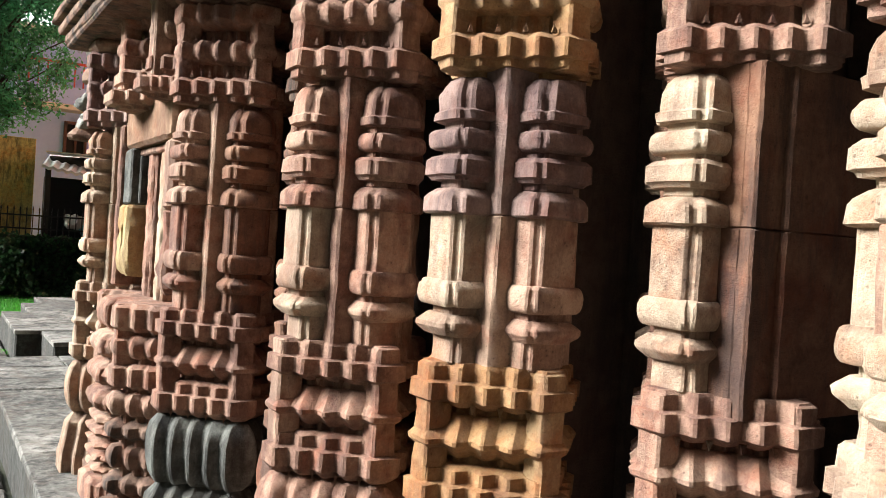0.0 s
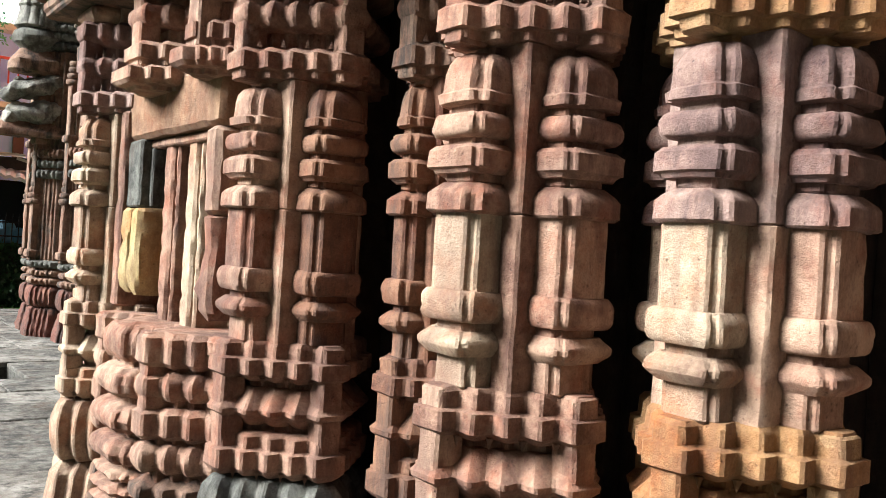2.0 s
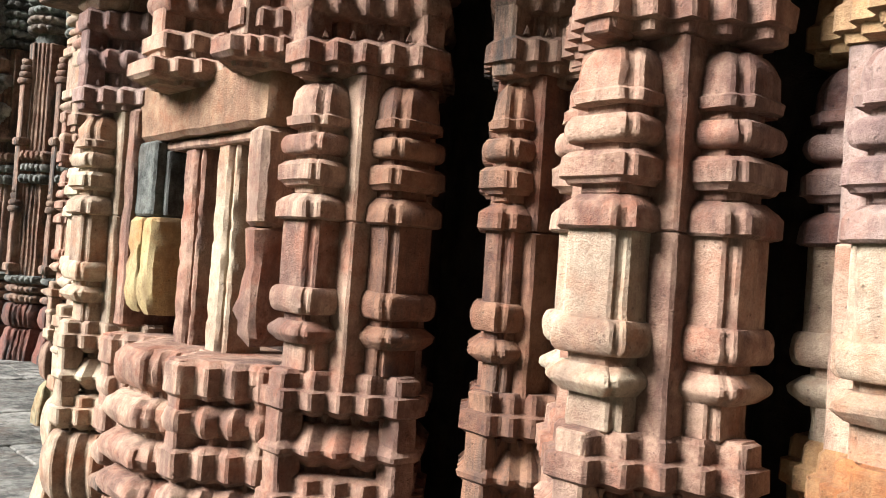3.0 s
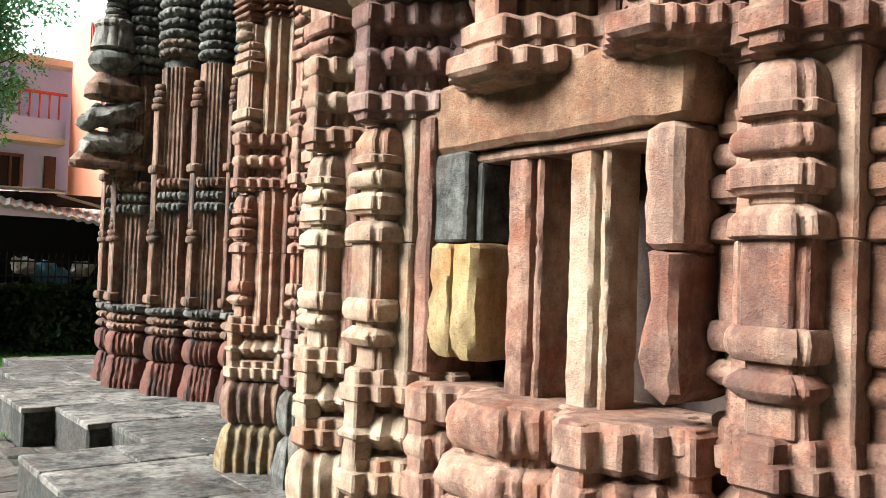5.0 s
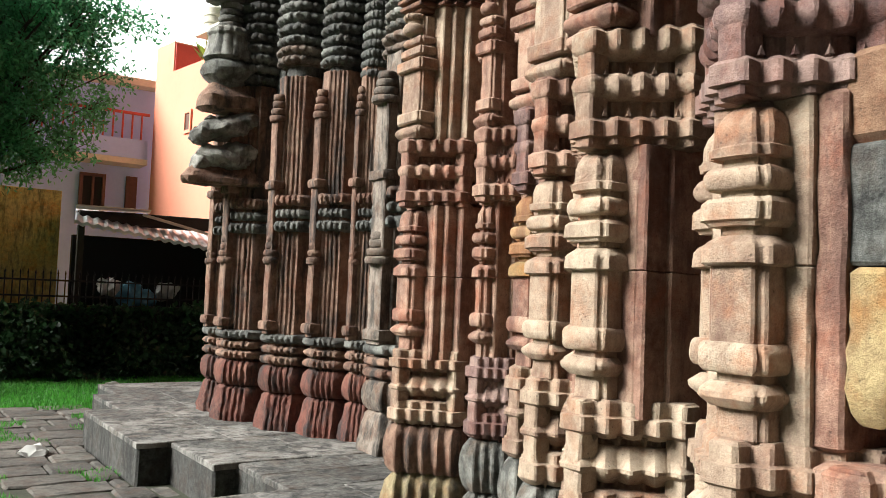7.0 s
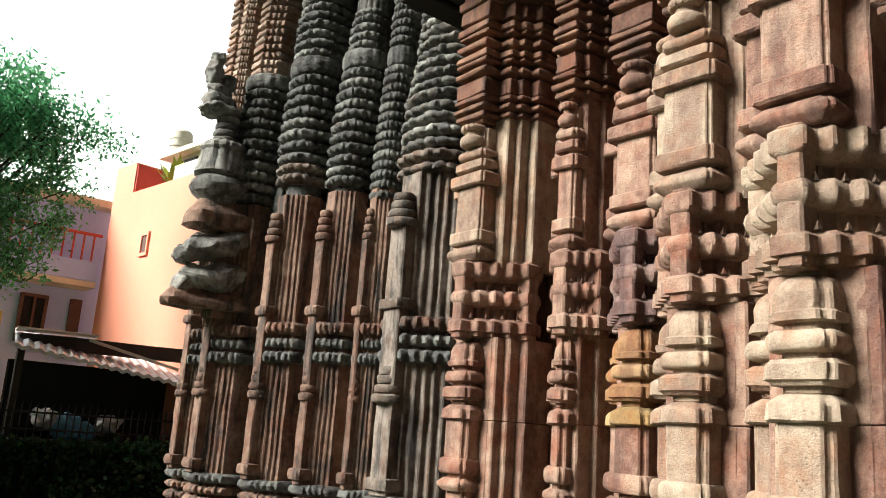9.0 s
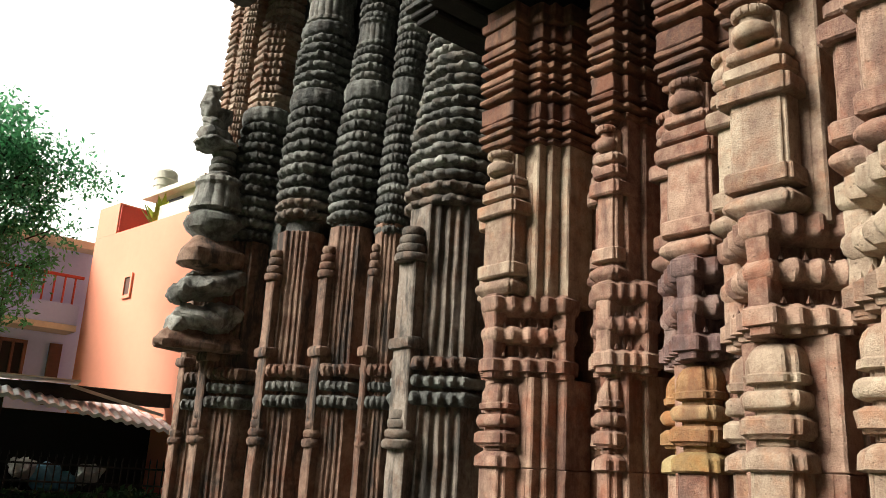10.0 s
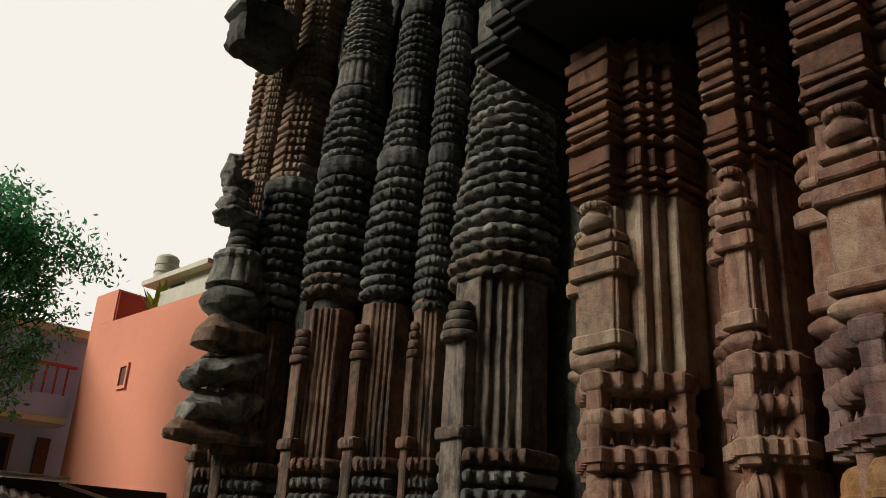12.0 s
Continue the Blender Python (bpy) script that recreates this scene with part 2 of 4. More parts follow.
PLAN = [(0.35, -4.0), (0.62, -4.0), (0.62, 9.38), (1.58, 9.38), (1.58, 10.38), (1.37, 10.38), (1.37, 11.5), (1.07, 11.5), (1.07, 13.7), (1.45, 13.7), (1.45, 15.1), (1.75, 15.1), (1.75, 16.2), (9.0, 16.2), (9.0, -4.0)][1:]
platform = tagged(part("platform", loft(PLAN[::-1], [(-0.3, 0), (PLAT - 0.05, 0), (PLAT - 0.045, -0.012)], 0.01, 2.0, 0.25, 0.02, 3.0), KERB), "stepped low stone platform carrying the temple", "platform", kind="structure")

front = lambda y: 0.62 if y < 9.38 else 1.58 if y < 10.38 else 1.37 if y < 11.5 else 1.07 if y < 13.7 else 1.45 if y < 15.1 else 1.75
CUTS = [-4.0, -2.9, -1.9, -1.0, -0.2, 0.6, 1.3, 2.1, 2.75, 3.5, 4.1, 4.9, 5.5, 6.3, 7.0, 7.6, 8.2, 8.75, 9.38, 9.9, 10.38, 10.95, 11.5, 12.2, 12.9, 13.7, 14.4, 15.1, 15.7, 16.2]
for r, (y0, y1) in enumerate(zip(CUTS, CUTS[1:])):
    x = front((y0 + y1) / 2)
    k = 0
    while x < 3.3:
        x1 = x + random.uniform(0.6, 1.3)
        dz = random.uniform(-0.007, 0.004)
        part("paving_slab", box(x - (0.004 if k == 0 else 0), y0 + 0.003, PLAT - 0.055, x1 - 0.006, y1 - 0.003, PLAT + dz, 0.006, r * 3.1 + k, 0.16, 0.008), PAVING, platform)
        x, k = x1, k + 1

# ---- one carved bay ----
H = RIB - PED


def stack_meshes(hw, out, seed):
    """The mouldings of one side of a lower shaft, standing out towards -y."""
    P = {}
    z = lambda f: PED + H * f
    pl = lambda w, d, nt=0.02: notched(w, d, nt)
    P["plinth"] = loft(pl(hw * 0.78, out * 0.55), bar(z(-0.01), z(0.1), 0.0), 0.003, seed)
    P["knife_moulding"] = loft(pl(hw * 0.8, out * 0.72), knife(z(0.09), z(0.165), 0.0, 0.024), 0.004, seed + 1)
    P["neck"] = loft(pl(hw * 0.74, out * 0.6), bar(z(0.15), z(0.22), 0.0), 0.003, seed + 2)
    P["foot_roll"] = loft(pl(hw * 0.85, out * 0.72), roll(z(0.19), z(0.285), 0.0, 0.022, 9), 0.004, seed + 3)
    P["panel"] = loft(pl(hw * 0.88, out * 0.75, 0.024), bar(z(0.27), z(0.52), 0.0, 0.004), 0.003, seed + 4)
    P["shoulder"] = loft(pl(hw * 0.9, out * 0.78, 0.03), [(z(0.511), -0.012), (z(0.513), 0.013), (z(0.52), 0.02), (z(0.568), 0.018), (z(0.582), 0.01), (z(0.603), -0.012)], 0.005, seed + 5)
    P["upper_neck"] = loft(pl(hw * 0.72, out * 0.6), bar(z(0.6), z(0.86), 0.0), 0.003, seed + 6)
    P["block"] = loft(pl(hw * 0.88, out * 0.74), [(z(0.63), 0.004), (z(0.642), 0.01), (z(0.648), 0.02), (z(0.7), 0.02), (z(0.716), 0.006)], 0.005, seed + 7)
    P["roll"] = loft(pl(hw * 0.8, out * 0.7), roll(z(0.738), z(0.81), 0.0, 0.024, 9), 0.005, seed + 8)
    P["capital"] = loft(pl(hw * 0.86, out * 0.74, 0.03), [(z(0.835), -0.002), (z(0.84), 0.013), (z(0.868), 0.015), (z(0.876), 0.006), (z(0.93), 0.004), (z(0.96), -0.004), (z(0.984), -0.017), (z(0.996), -0.036)], 0.005, seed + 9)
    return P


def upper_meshes(hw, out, seed):
    P = {}
    a, b = BAND - 0.06, UPPER
    z = lambda f: a + (b - a) * f
    pl = lambda w, d, nt=0.015: notched(w, d, nt)
    P["knife_moulding"] = loft(pl(hw * 0.8, out * 0.72), knife(z(0.06), z(0.15), 0.0, 0.03), 0.004, seed)
    P["neck"] = loft(pl(hw * 0.7, out * 0.55), bar(z(0.0), z(0.95), 0.0), 0.003, seed + 1)
    P["foot_block"] = loft(pl(hw * 0.86, out * 0.75), bar(z(0.17), z(0.25), 0.018), 0.004, seed + 2)
    P["panel"] = loft(pl(hw * 0.84, out * 0.72), bar(z(0.24), z(0.56), 0.0), 0.003, seed + 3)
    P["shoulder"] = loft(pl(hw * 0.9, out * 0.76), bar(z(0.55), z(0.63), 0.026), 0.005, seed + 4)
    P["block"] = loft(pl(hw * 0.78, out * 0.68), bar(z(0.66), z(0.72), 0.022), 0.005, seed + 5)
    P["roll"] = loft(pl(hw * 0.66, out * 0.62), roll(z(0.745), z(0.8), 0.0, 0.028), 0.004, seed + 6)
    ball = loft([(x, y - out * 0.62) for x, y in round_plan(hw * 0.4, 18)], roll(z(0.815), z(0.89), -0.006, 0.024, 8), 0.002, seed + 7, 0.06, 0.0)
    P["pot"] = loft([(x, y - out * 0.62) for x, y in round_plan(hw * 0.36, 18)], bar(z(0.885), z(0.925), 0.0, 0.004), 0.002, seed + 7, 0.06, 0.0, 9.0, ball)
    P["ribbed_disc"] = loft([(x, y - out * 0.62) for x, y in round_plan(hw * 0.4, 48, 16, 0.01)], roll(z(0.92), z(0.965), -0.01, 0.014), 0.001, seed + 8, 0.06, 0.0)
    return P


BUD = {}


def add_buds(parent, R, n, s, z, mat, up):
    """Small pointed buds, one on each step of a moulding."""
    if up not in BUD:
        bm = bmesh.new()
        cone(bm, 0, 0, 0, 0.012, 0.03, up)
        BUD[up] = bpy.data.meshes.new("bud")
        bm.to_mesh(BUD[up])
        bm.free()
        BUD[up].materials.append(PINK)
    for x, y in teeth_at(R, n, s):
        ob = new("bud", BUD[up])
        ob.parent = parent
        ob.location = (x, y, z)
        ob.material_slots[0].link = "OBJECT"
        ob.material_slots[0].material = mat


def pedestal_meshes(R, n, s, seed, full=True):
    """Mouldings of a pedestal, from the platform to the foot of the shaft."""
    P = {}
    pl = stepped(R, n, s)
    P["foot"] = loft(pl, [(PLAT - 0.12, 0.03), (0.42, 0.03), (0.52, 0.012), (0.60, 0.0), (0.66, -0.04)], 0.0035, seed)
    P["ribbed_pot"] = loft(pl, roll(0.65, 0.955, -0.06, 0.012, 8), 0.0035, seed + 1)
    P["core"] = loft(stepped(R * 0.6, n, s * 0.58), bar(0.62, PED - 0.03, 0.0), 0.002, seed + 2)
    P["lower_slab"] = loft(pl, [(0.955, -0.03), (0.97, -0.012), (0.985, 0.0), (1.045, 0.0), (1.053, -0.016), (1.09, -0.018), (1.1, -0.03)], 0.0035, seed + 3)
    P["knife_moulding"] = loft(pl, [(1.12, -0.055), (1.168, -0.004), (1.182, -0.002), (1.25, -0.05)], 0.0035, seed + 4)
    P["upper_slab"] = loft(pl, [(1.275, -0.035), (1.295, -0.008), (1.30, 0.0), (1.35, 0.0), (1.357, -0.016), (1.398, -0.018), (1.41, -0.026)], 0.0035, seed + 5)
    return P


def band_meshes(R, n, s, seed):
    P = {}
    pl = stepped(R, n, s)
    a = RIB
    P["lower_bar"] = loft(pl, [(a + 0.015, -0.05), (a + 0.02, -0.02), (a + 0.042, -0.016), (a + 0.046, 0.0), (a + 0.1, 0.0), (a + 0.118, -0.02)], 0.0035, seed)
    P["middle_roll"] = loft(pl, roll(a + 0.185, a + 0.28, -0.05, -0.004), 0.0035, seed + 1)
    P["upper_bar"] = loft(pl, [(a + 0.33, -0.04), (a + 0.35, -0.008), (a + 0.365, 0.0), (a + 0.42, 0.0), (a + 0.445, -0.03)], 0.0035, seed + 2)
    P["core"] = loft(stepped(R * 0.6, n, s * 0.58), bar(a - 0.01, a + 0.46, 0.0), 0.002, seed + 3)
    return P


def straps(parent, R, h, z0, z1, mat, seed, back=True):
    """Flat upright bands that tie the bars of a moulding group together, on three sides."""
    src = None
    for k, rz in enumerate((-90, 0, 180)):
        if src is None:
            src = part("strap", loft(rect(-h, -R + 0.012, h, -R + 0.1), bar(z0, z1, 0.0, 0.005), 0.005, seed), mat, parent)
            src.matrix_basis = pose(0, 0, 0, 0, 0, rz)
        else:
            again(src, parent, 0, 0, 0, rz, mat)


KITS = {}


def kit(kind, fn, *args):
    """Meshes are built once for each kind and then shared."""
    key = (kind,) + args
    if key not in KITS:
        KITS[key] = {}
        for k, b in fn(*args).items():
            me = bpy.data.meshes.new(k)
            b.normal_update()
            b.to_mesh(me)
            b.free()
            soften(me)
            me.materials.append(PINK)
            KITS[key][k] = me
    return KITS[key]


def use(parent, meshes, mat, tones={}, rz=0.0, x=0.0, y=0.0, z=0.0):
    made = {}
    for k, me in meshes.items():
        ob = new(k, me)
        ob.parent = parent
        ob.matrix_basis = pose(x, y, z, 0, 0, rz)
        ob.material_slots[0].link = "OBJECT"
        ob.material_slots[0].material = tones.get(k, mat)
        made[k] = ob
    return made


def group_empty(name, parent, rz=0.0, x=0.0, y=0.0):
    e = new(name)
    e.parent = parent
    e.matrix_basis = pose(x, y, 0, 0, 0, rz)
    return e


def pilaster(cx, cy, label, ped=PINK, shaft=PINK, band=PINK, up=PINK, w=0.31, variant=0, low={}, tones={}, upper=True, n=4, R=None, near=True, ribs=((0.003, 0.035), (0.11, 0.055)), shade_flank={}):
    """A carved pilaster: pedestal, square shaft with a stack of mouldings on each side, tied band and upper shaft."""
    hw = w / 2
    R = R or hw + 0.142
    s = (R - 0.062) / n
    top = empty("pilaster", cx, cy, 0, label, "pilaster", "carved pilasters of the temple hall")
    use(top, kit("ped", pedestal_meshes, R, n, s, 3.0 * variant + 1), ped, low)
    add_buds(top, R - 0.012, n, s, 1.288, ped, False)
    add_buds(top, R - 0.012, n, s, 0.975, ped, False)
    add_buds(top, R - 0.012, n, s, RIB + 0.12, band, True)
    add_buds(top, R - 0.02, n, s, RIB + 0.27, band, True)
    straps(top, R, 0.042, 0.965, 1.405, ped, variant)
    core = rect(-hw, -hw, hw, hw + 0.0)
    joint = PED + H * 0.515
    part("lower_shaft", loft(core, bar(PED - 0.05, joint, 0.0, 0.004), 0.004, variant + cx), shaft, top)
    part("upper_shaft", loft(core, bar(joint + 0.002, RIB + 0.02, -0.002, 0.004), 0.004, variant + cx + 3), tones.get("shaft", shaft), top)
    out = R - hw - 0.005
    faces = [k for k in range(3) if k != 1 or near]
    for dx, dy in () if near else ribs:
        part("rib", loft(rect(-hw + dx, -hw - dy, hw + 0.3, hw), bar(PED - 0.06, joint, 0.0, 0.004), 0.004, variant + cx + dx), shaft, top)
        part("rib", loft(rect(-hw + dx, -hw - dy, hw + 0.3, hw), bar(joint + 0.002, RIB + 0.02, -0.002, 0.004), 0.004, variant + cx + dx + 2), shaft, top)
        if upper:
            part("upper_rib", loft(rect(-hw + dx, -hw - dy, hw + 0.3, hw), bar(BAND - 0.05, UPPER + 0.05, 0.0), 0.004, variant + cx + dx), up, top)
    for k in faces:
        rz = (-90, 0, 180)[k]
        g = group_empty("side_stack", top, rz, *[(-hw, 0), (0, -hw), (0, hw)][k])
        # The -y stack's shade is deepened by a redder, darker stone colour.
        use(g, kit("stack", stack_meshes, hw * 0.66, out, 20.0 + variant * 7 + (k == 1) * 3), shaft, {**tones, **shade_flank} if k == 1 else tones)
    use(top, kit("band", band_meshes, R, n, s, 50.0 + variant * 3), band)
    straps(top, R, 0.042, RIB + 0.01, BAND - 0.005, band, variant + 5)
    if upper:
        part("high_shaft", loft(core, bar(BAND - 0.05, UPPER + 0.05, 0.0), 0.004, variant + cy), up, top)
        for k in faces:
            rz = (-90, 0, 180)[k]
            g = group_empty("side_stack", top, rz, *[(-hw, 0), (0, -hw), (0, hw)][k])
            use(g, kit("upstack", upper_meshes, hw * 0.85, out, 80.0 + variant * 5), up)
        use(top, kit("cornice", cornice_meshes, hw, out, () if near else ribs, 90.0 + variant), RUST)
    return top


def cornice_plan(hw, out, ribs):
    """Outline of the shaft with its front stack and the ribs beside it."""
    q = hw * 0.62
    plan = [(hw + 0.3, hw), (-hw, hw), (-hw, q), (-hw - out * 0.82, q), (-hw - out * 0.82, -q), (-hw, -q), (-hw, -hw)]
    last = -hw
    for dx, dy in ribs:
        if dy > 0:
            plan += [(-hw + dx, last), (-hw + dx, -hw - dy)]
            last = -hw - dy
    return plan + [(hw + 0.3, last)]


def cornice_meshes(hw, out, ribs, seed):
    P = {}
    pl = cornice_plan(hw, out, ribs)
    z = UPPER
    rows = [(0.035, "b", 0.02), (0.012, "n", 0.0), (0.035, "b", 0.034), (0.02, "n", 0.0), (0.035, "b", 0.03), (0.1, "b", 0.022), (0.02, "n", 0.0), (0.055, "r", 0.036), (0.02, "n", 0.0), (0.03, "b", 0.03), (0.045, "b", 0.036), (0.02, "n", 0.0), (0.06, "r", 0.036), (0.022, "n", 0.0), (0.03, "b", 0.028), (0.05, "b", 0.036), (0.02, "n", 0.0), (0.1, "b", 0.026), (0.06, "b", 0.04), (0.08, "b", 0.02)]
    i = 0
    for h, kind, grow in rows:
        if kind != "n":
            prof = bar(z + 0.004, z + h - 0.003, grow, 0.006) if kind == "b" else roll(z + 0.004, z + h - 0.004, -0.004, grow)
            P["cornice_bar" if i == 0 else "cornice_bar." + str(i)] = loft(pl, prof, 0.007, seed + i, 0.05, 0.006)
            i += 1
        z += h
    P["cornice_core"] = loft(pl, bar(UPPER - 0.02, z, -0.012), 0.003, seed)
    return P


STACK = ("plinth", "knife_moulding", "neck", "foot_roll", "panel", "shoulder", "upper_neck", "block", "roll", "capital")
pilaster(1.73, 0.69, "cream sandstone pilaster with banded shaft on a toothed pedestal", CREAM, PINK, PINK, CREAM, variant=1, tones={k: CREAM for k in STACK}, shade_flank={k: PINK for k in STACK[:5]})
pilaster(2.02, 1.55, "cream sandstone pilaster with plain ribs on one side", PINK, RUST, PINK, CREAM, variant=0, near=False, tones={k: CREAM for k in STACK})
pilaster(1.63, 2.10, "sandstone pilaster with mauve capital over an ochre pedestal", OCHRE, PINK, OCHRE, PINK, variant=1, tones={**{k: CREAM for k in STACK}, "capital": MAUVE, "roll": MAUVE, "block": MAUVE, "shoulder": MAUVE, "upper_neck": MAUVE, "shaft": MAUVE}, shade_flank={k: PINK for k in STACK[:5]})
pilaster(1.365, 2.635, "pink sandstone pilaster with rolled mouldings and toothed pedestal", PINK, PINK, PINK, PINK, variant=2, tones={**{k: CREAM for k in STACK[:5]}, "shoulder": PINK}, shade_flank={k: PINK for k in STACK})
pilaster(1.435, 3.105, "narrow recessed red sandstone pilaster between two larger ones", RUST, RUST, UMBER, UMBER, w=0.19, R=0.19, n=3, variant=0, near=False, ribs=((0.1, 0.05),))
pilaster(1.215, 3.625, "broad pink sandstone pilaster over a blackened ribbed pot", PINK, PINK, PINK, PINK, variant=0, low={"ribbed_pot": BLACK, "foot": BLACK}, shade_flank={k: RUST for k in STACK})
pilaster(1.09, 5.13, "cream sandstone pilaster beside the window", CREAM, CREAM, MAUVE, CREAM, variant=1, near=False, ribs=((0.1, 0.0),))
pilaster(1.33, 5.93, "cream sandstone pilaster with deep red-brown side panel", CREAM, PINK, CREAM, PINK, variant=2, near=False, tones={k: CREAM for k in STACK})
pilaster(1.66, 6.55, "pale sandstone pilaster with tied band", CREAM, PINK, PINK, CREAM, variant=0, tones={k: CREAM for k in STACK}, low={"ribbed_pot": GREY, "foot": GREY}, near=False, ribs=((0.003, 0.04), (0.12, 0.06)))
pilaster(1.97, 7.05, "sandstone pilaster with ochre mouldings under the tied band", CREAM, PINK, MAUVE, PINK, variant=1, low={"ribbed_pot": GREY, "foot": GREY}, tones={"capital": OCHRE, "roll": OCHRE, "block": OCHRE, "shoulder": YELLOW, "upper_neck": OCHRE}, near=False, ribs=((0.003, 0.04), (0.12, 0.06)))
pilaster(2.0, 7.6, "narrow recessed red sandstone pilaster with plain panels", MAUVE, PINK, PINK, PINK, w=0.17, R=0.175, n=3, variant=1, low={"ribbed_pot": GREY, "foot": BLACK}, near=False, ribs=((0.1, 0.03),))
pilaster(2.0, 8.23, "corner pilaster of pink sandstone with ribbed pot pedestal", CREAM, PINK, PINK, CREAM, w=0.32, variant=2, low={"ribbed_pot": UMBER, "foot": LICHEN}, near=False, ribs=((0.003, 0.03), (0.06, 0.07), (0.13, 0.13)))

# ---- hall wall behind the pilasters ----
WALLS = [(-4.0, 0.9, 2.45), (0.9, 1.5, 2.42), (1.5, 2.0, 2.05), (2.0, 2.55, 1.72), (2.55, 3.05, 1.66), (3.05, 3.75, 1.66), (3.75, 5.05, 1.34), (5.05, 5.5, 1.3), (5.5, 5.9, 1.6), (5.9, 6.5, 1.74), (6.5, 7.0, 2.0), (7.0, 7.5, 2.24), (7.5, 8.0, 2.16), (8.0, 8.42, 2.16)]
hall = empty("wall_hall", 4.0, 4.0, 0, "recessed sandstone wall of the temple hall, shade painted dark", "wall", kind="structure")
hall.location = (0, 0, 0)
# Bays before y 5.5 carry the recess shade in their colour.
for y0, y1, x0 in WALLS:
    part("wall_bay", box(x0, y0, PLAT - 0.1, 4.6, y1 - 0.003, 4.6, 0.004, y0, 0.4), RUST if y0 >= 5.5 else RECESS_SHADE, hall)

# ---- window bay ----
window = empty("window_1", 1.0, 4.4, 0, "stone window with rough balusters and a worn lintel", "window", kind="structure")
window.location = (0, 0, 0)
part("lintel", box(0.985, 3.86, 2.165, 1.36, 4.93, 2.40, 0.012, 1.0, 0.08, 0.02), ORANGE, window, "worn orange-pink stone lintel")
part("jamb_fillet", box(1.03, 3.99, 2.125, 1.2, 4.775, 2.16, 0.006, 2.0, 0.08, 0.008), PINK, window)
part("far_jamb_block", box(0.985, 4.735, 1.86, 1.36, 4.93, 2.165, 0.006, 3.0, 0.08, 0.01), BLACK, window, "blackened upper jamb stone")
part("far_jamb_post", box(0.96, 4.90, 1.40, 1.2, 4.985, 2.30, 0.006, 3.5, 0.08, 0.01), PINK, window)
part("jamb_fillet", box(1.03, 4.70, 1.86, 1.2, 4.735, 2.125, 0.005, 4.0, 0.08, 0.006), BLACK, window)
grooved = [(0.975, 4.90), (0.975, 4.80), (1.0, 4.80), (1.0, 4.765), (0.975, 4.765), (0.975, 4.67), (1.3, 4.67), (1.3, 4.90)]
part("yellow_block", loft(grooved, [(1.47, -0.02), (1.50, 0.0), (1.56, 0.012), (1.84, 0.006), (1.855, -0.006)], 0.011, 5.0, 0.05, 0.02, 12.0), YELLOW, window, "lumpy yellow sandstone block")
part("near_jamb_block", box(0.985, 3.88, 1.83, 1.3, 4.0, 2.165, 0.012, 6.0, 0.05, 0.02), PINK, window)
part("near_jamb_block", loft(rect(0.99, 3.89, 1.3, 4.0), [(1.44, -0.03), (1.47, 0.0), (1.55, 0.012), (1.7, -0.012), (1.82, 0.0), (1.828, -0.01)], 0.013, 7.0, 0.05, 0.02, 12.0), PINK, window, "eroded pink jamb stone")


def baluster(y, mat, seed, wd=0.15):
    h = wd / 2
    plan = [(1.045, y + h), (1.045, y - h * 0.3), (1.085, y - h * 0.3), (1.085, y - h * 0.6), (1.052, y - h * 0.6), (1.052, y - h), (1.2, y - h), (1.2, y + h)]
    prof = [(1.37 + 0.026 * i, 0.0) for i in range(31)]
    part("baluster", loft(plan, prof, 0.005, seed, 0.03, 0.012, 16.0), mat, window)


baluster(4.52, PINK, 11.0)
baluster(4.25, CREAM, 13.0)
part("sill", box(1.0, 3.86, 1.30, 1.36, 4.93, 1.375, 0.008, 8.0, 0.08, 0.015), PINK, window)


def sill_pedestal(cx, cy, mat, R, n, seed, label, rough=False):
    top = empty("sill_pedestal", cx, cy, 0, label, "pedestal", "pedestals under the window")
    s = 0.035 if rough else (R - 0.06) / n
    z, i = PLAT - 0.1, 0
    pl = stepped(R, n, s)
    wear = 0.011 if rough else 0.004
    rows = ((0.26, "b", 0.02), (0.062, "r", 0.0), (0.062, "r", 0.005), (0.062, "r", 0.0), (0.062, "r", 0.005), (0.062, "r", 0.0), (0.13, "r", 0.015), (0.14, "r", 0.015), (0.145, "r", 0.01), (0.175, "r", -0.01)) if rough else ((0.24, "b", 0.02), (0.13, "k", 0.0), (0.13, "r", -0.01), (0.12, "k", 0.0), (0.13, "r", 0.0), (0.14, "b", 0.0), (0.13, "r", 0.0), (0.15, "b", 0.0))
    for h, kind, out in rows:
        prof = {"b": bar(z, z + h - 0.02, out, 0.02), "r": roll(z, z + h - 0.012, -0.055 if not rough else -0.085, out), "k": knife(z, z + h - 0.01, -0.05, out)}[kind]
        part("moulding", loft(pl, prof, wear, seed + i, 0.035, 0.01 if not rough else 0.02), UMBER if z < 0.85 and not rough else mat, top)
        z += h
        i += 1
    part("core", loft(stepped(R * 0.72, n, s * 0.7), bar(PLAT - 0.1, z - 0.02, 0.0), 0.0, seed), mat, top)
    if not rough:
        straps(top, R, 0.045, 0.98, z - 0.02, mat, seed)


sill_pedestal(1.07, 4.09, PINK, 0.25, 3, 1.0, "pink sandstone window pedestal with toothed mouldings")
sill_pedestal(1.07, 4.49, PINK, 0.25, 3, 4.0, "eroded pink sandstone pedestal with rounded mouldings", True)
sill_pedestal(1.08, 4.85, PINK, 0.2, 3, 7.0, "small sandstone pedestal at the window corner")

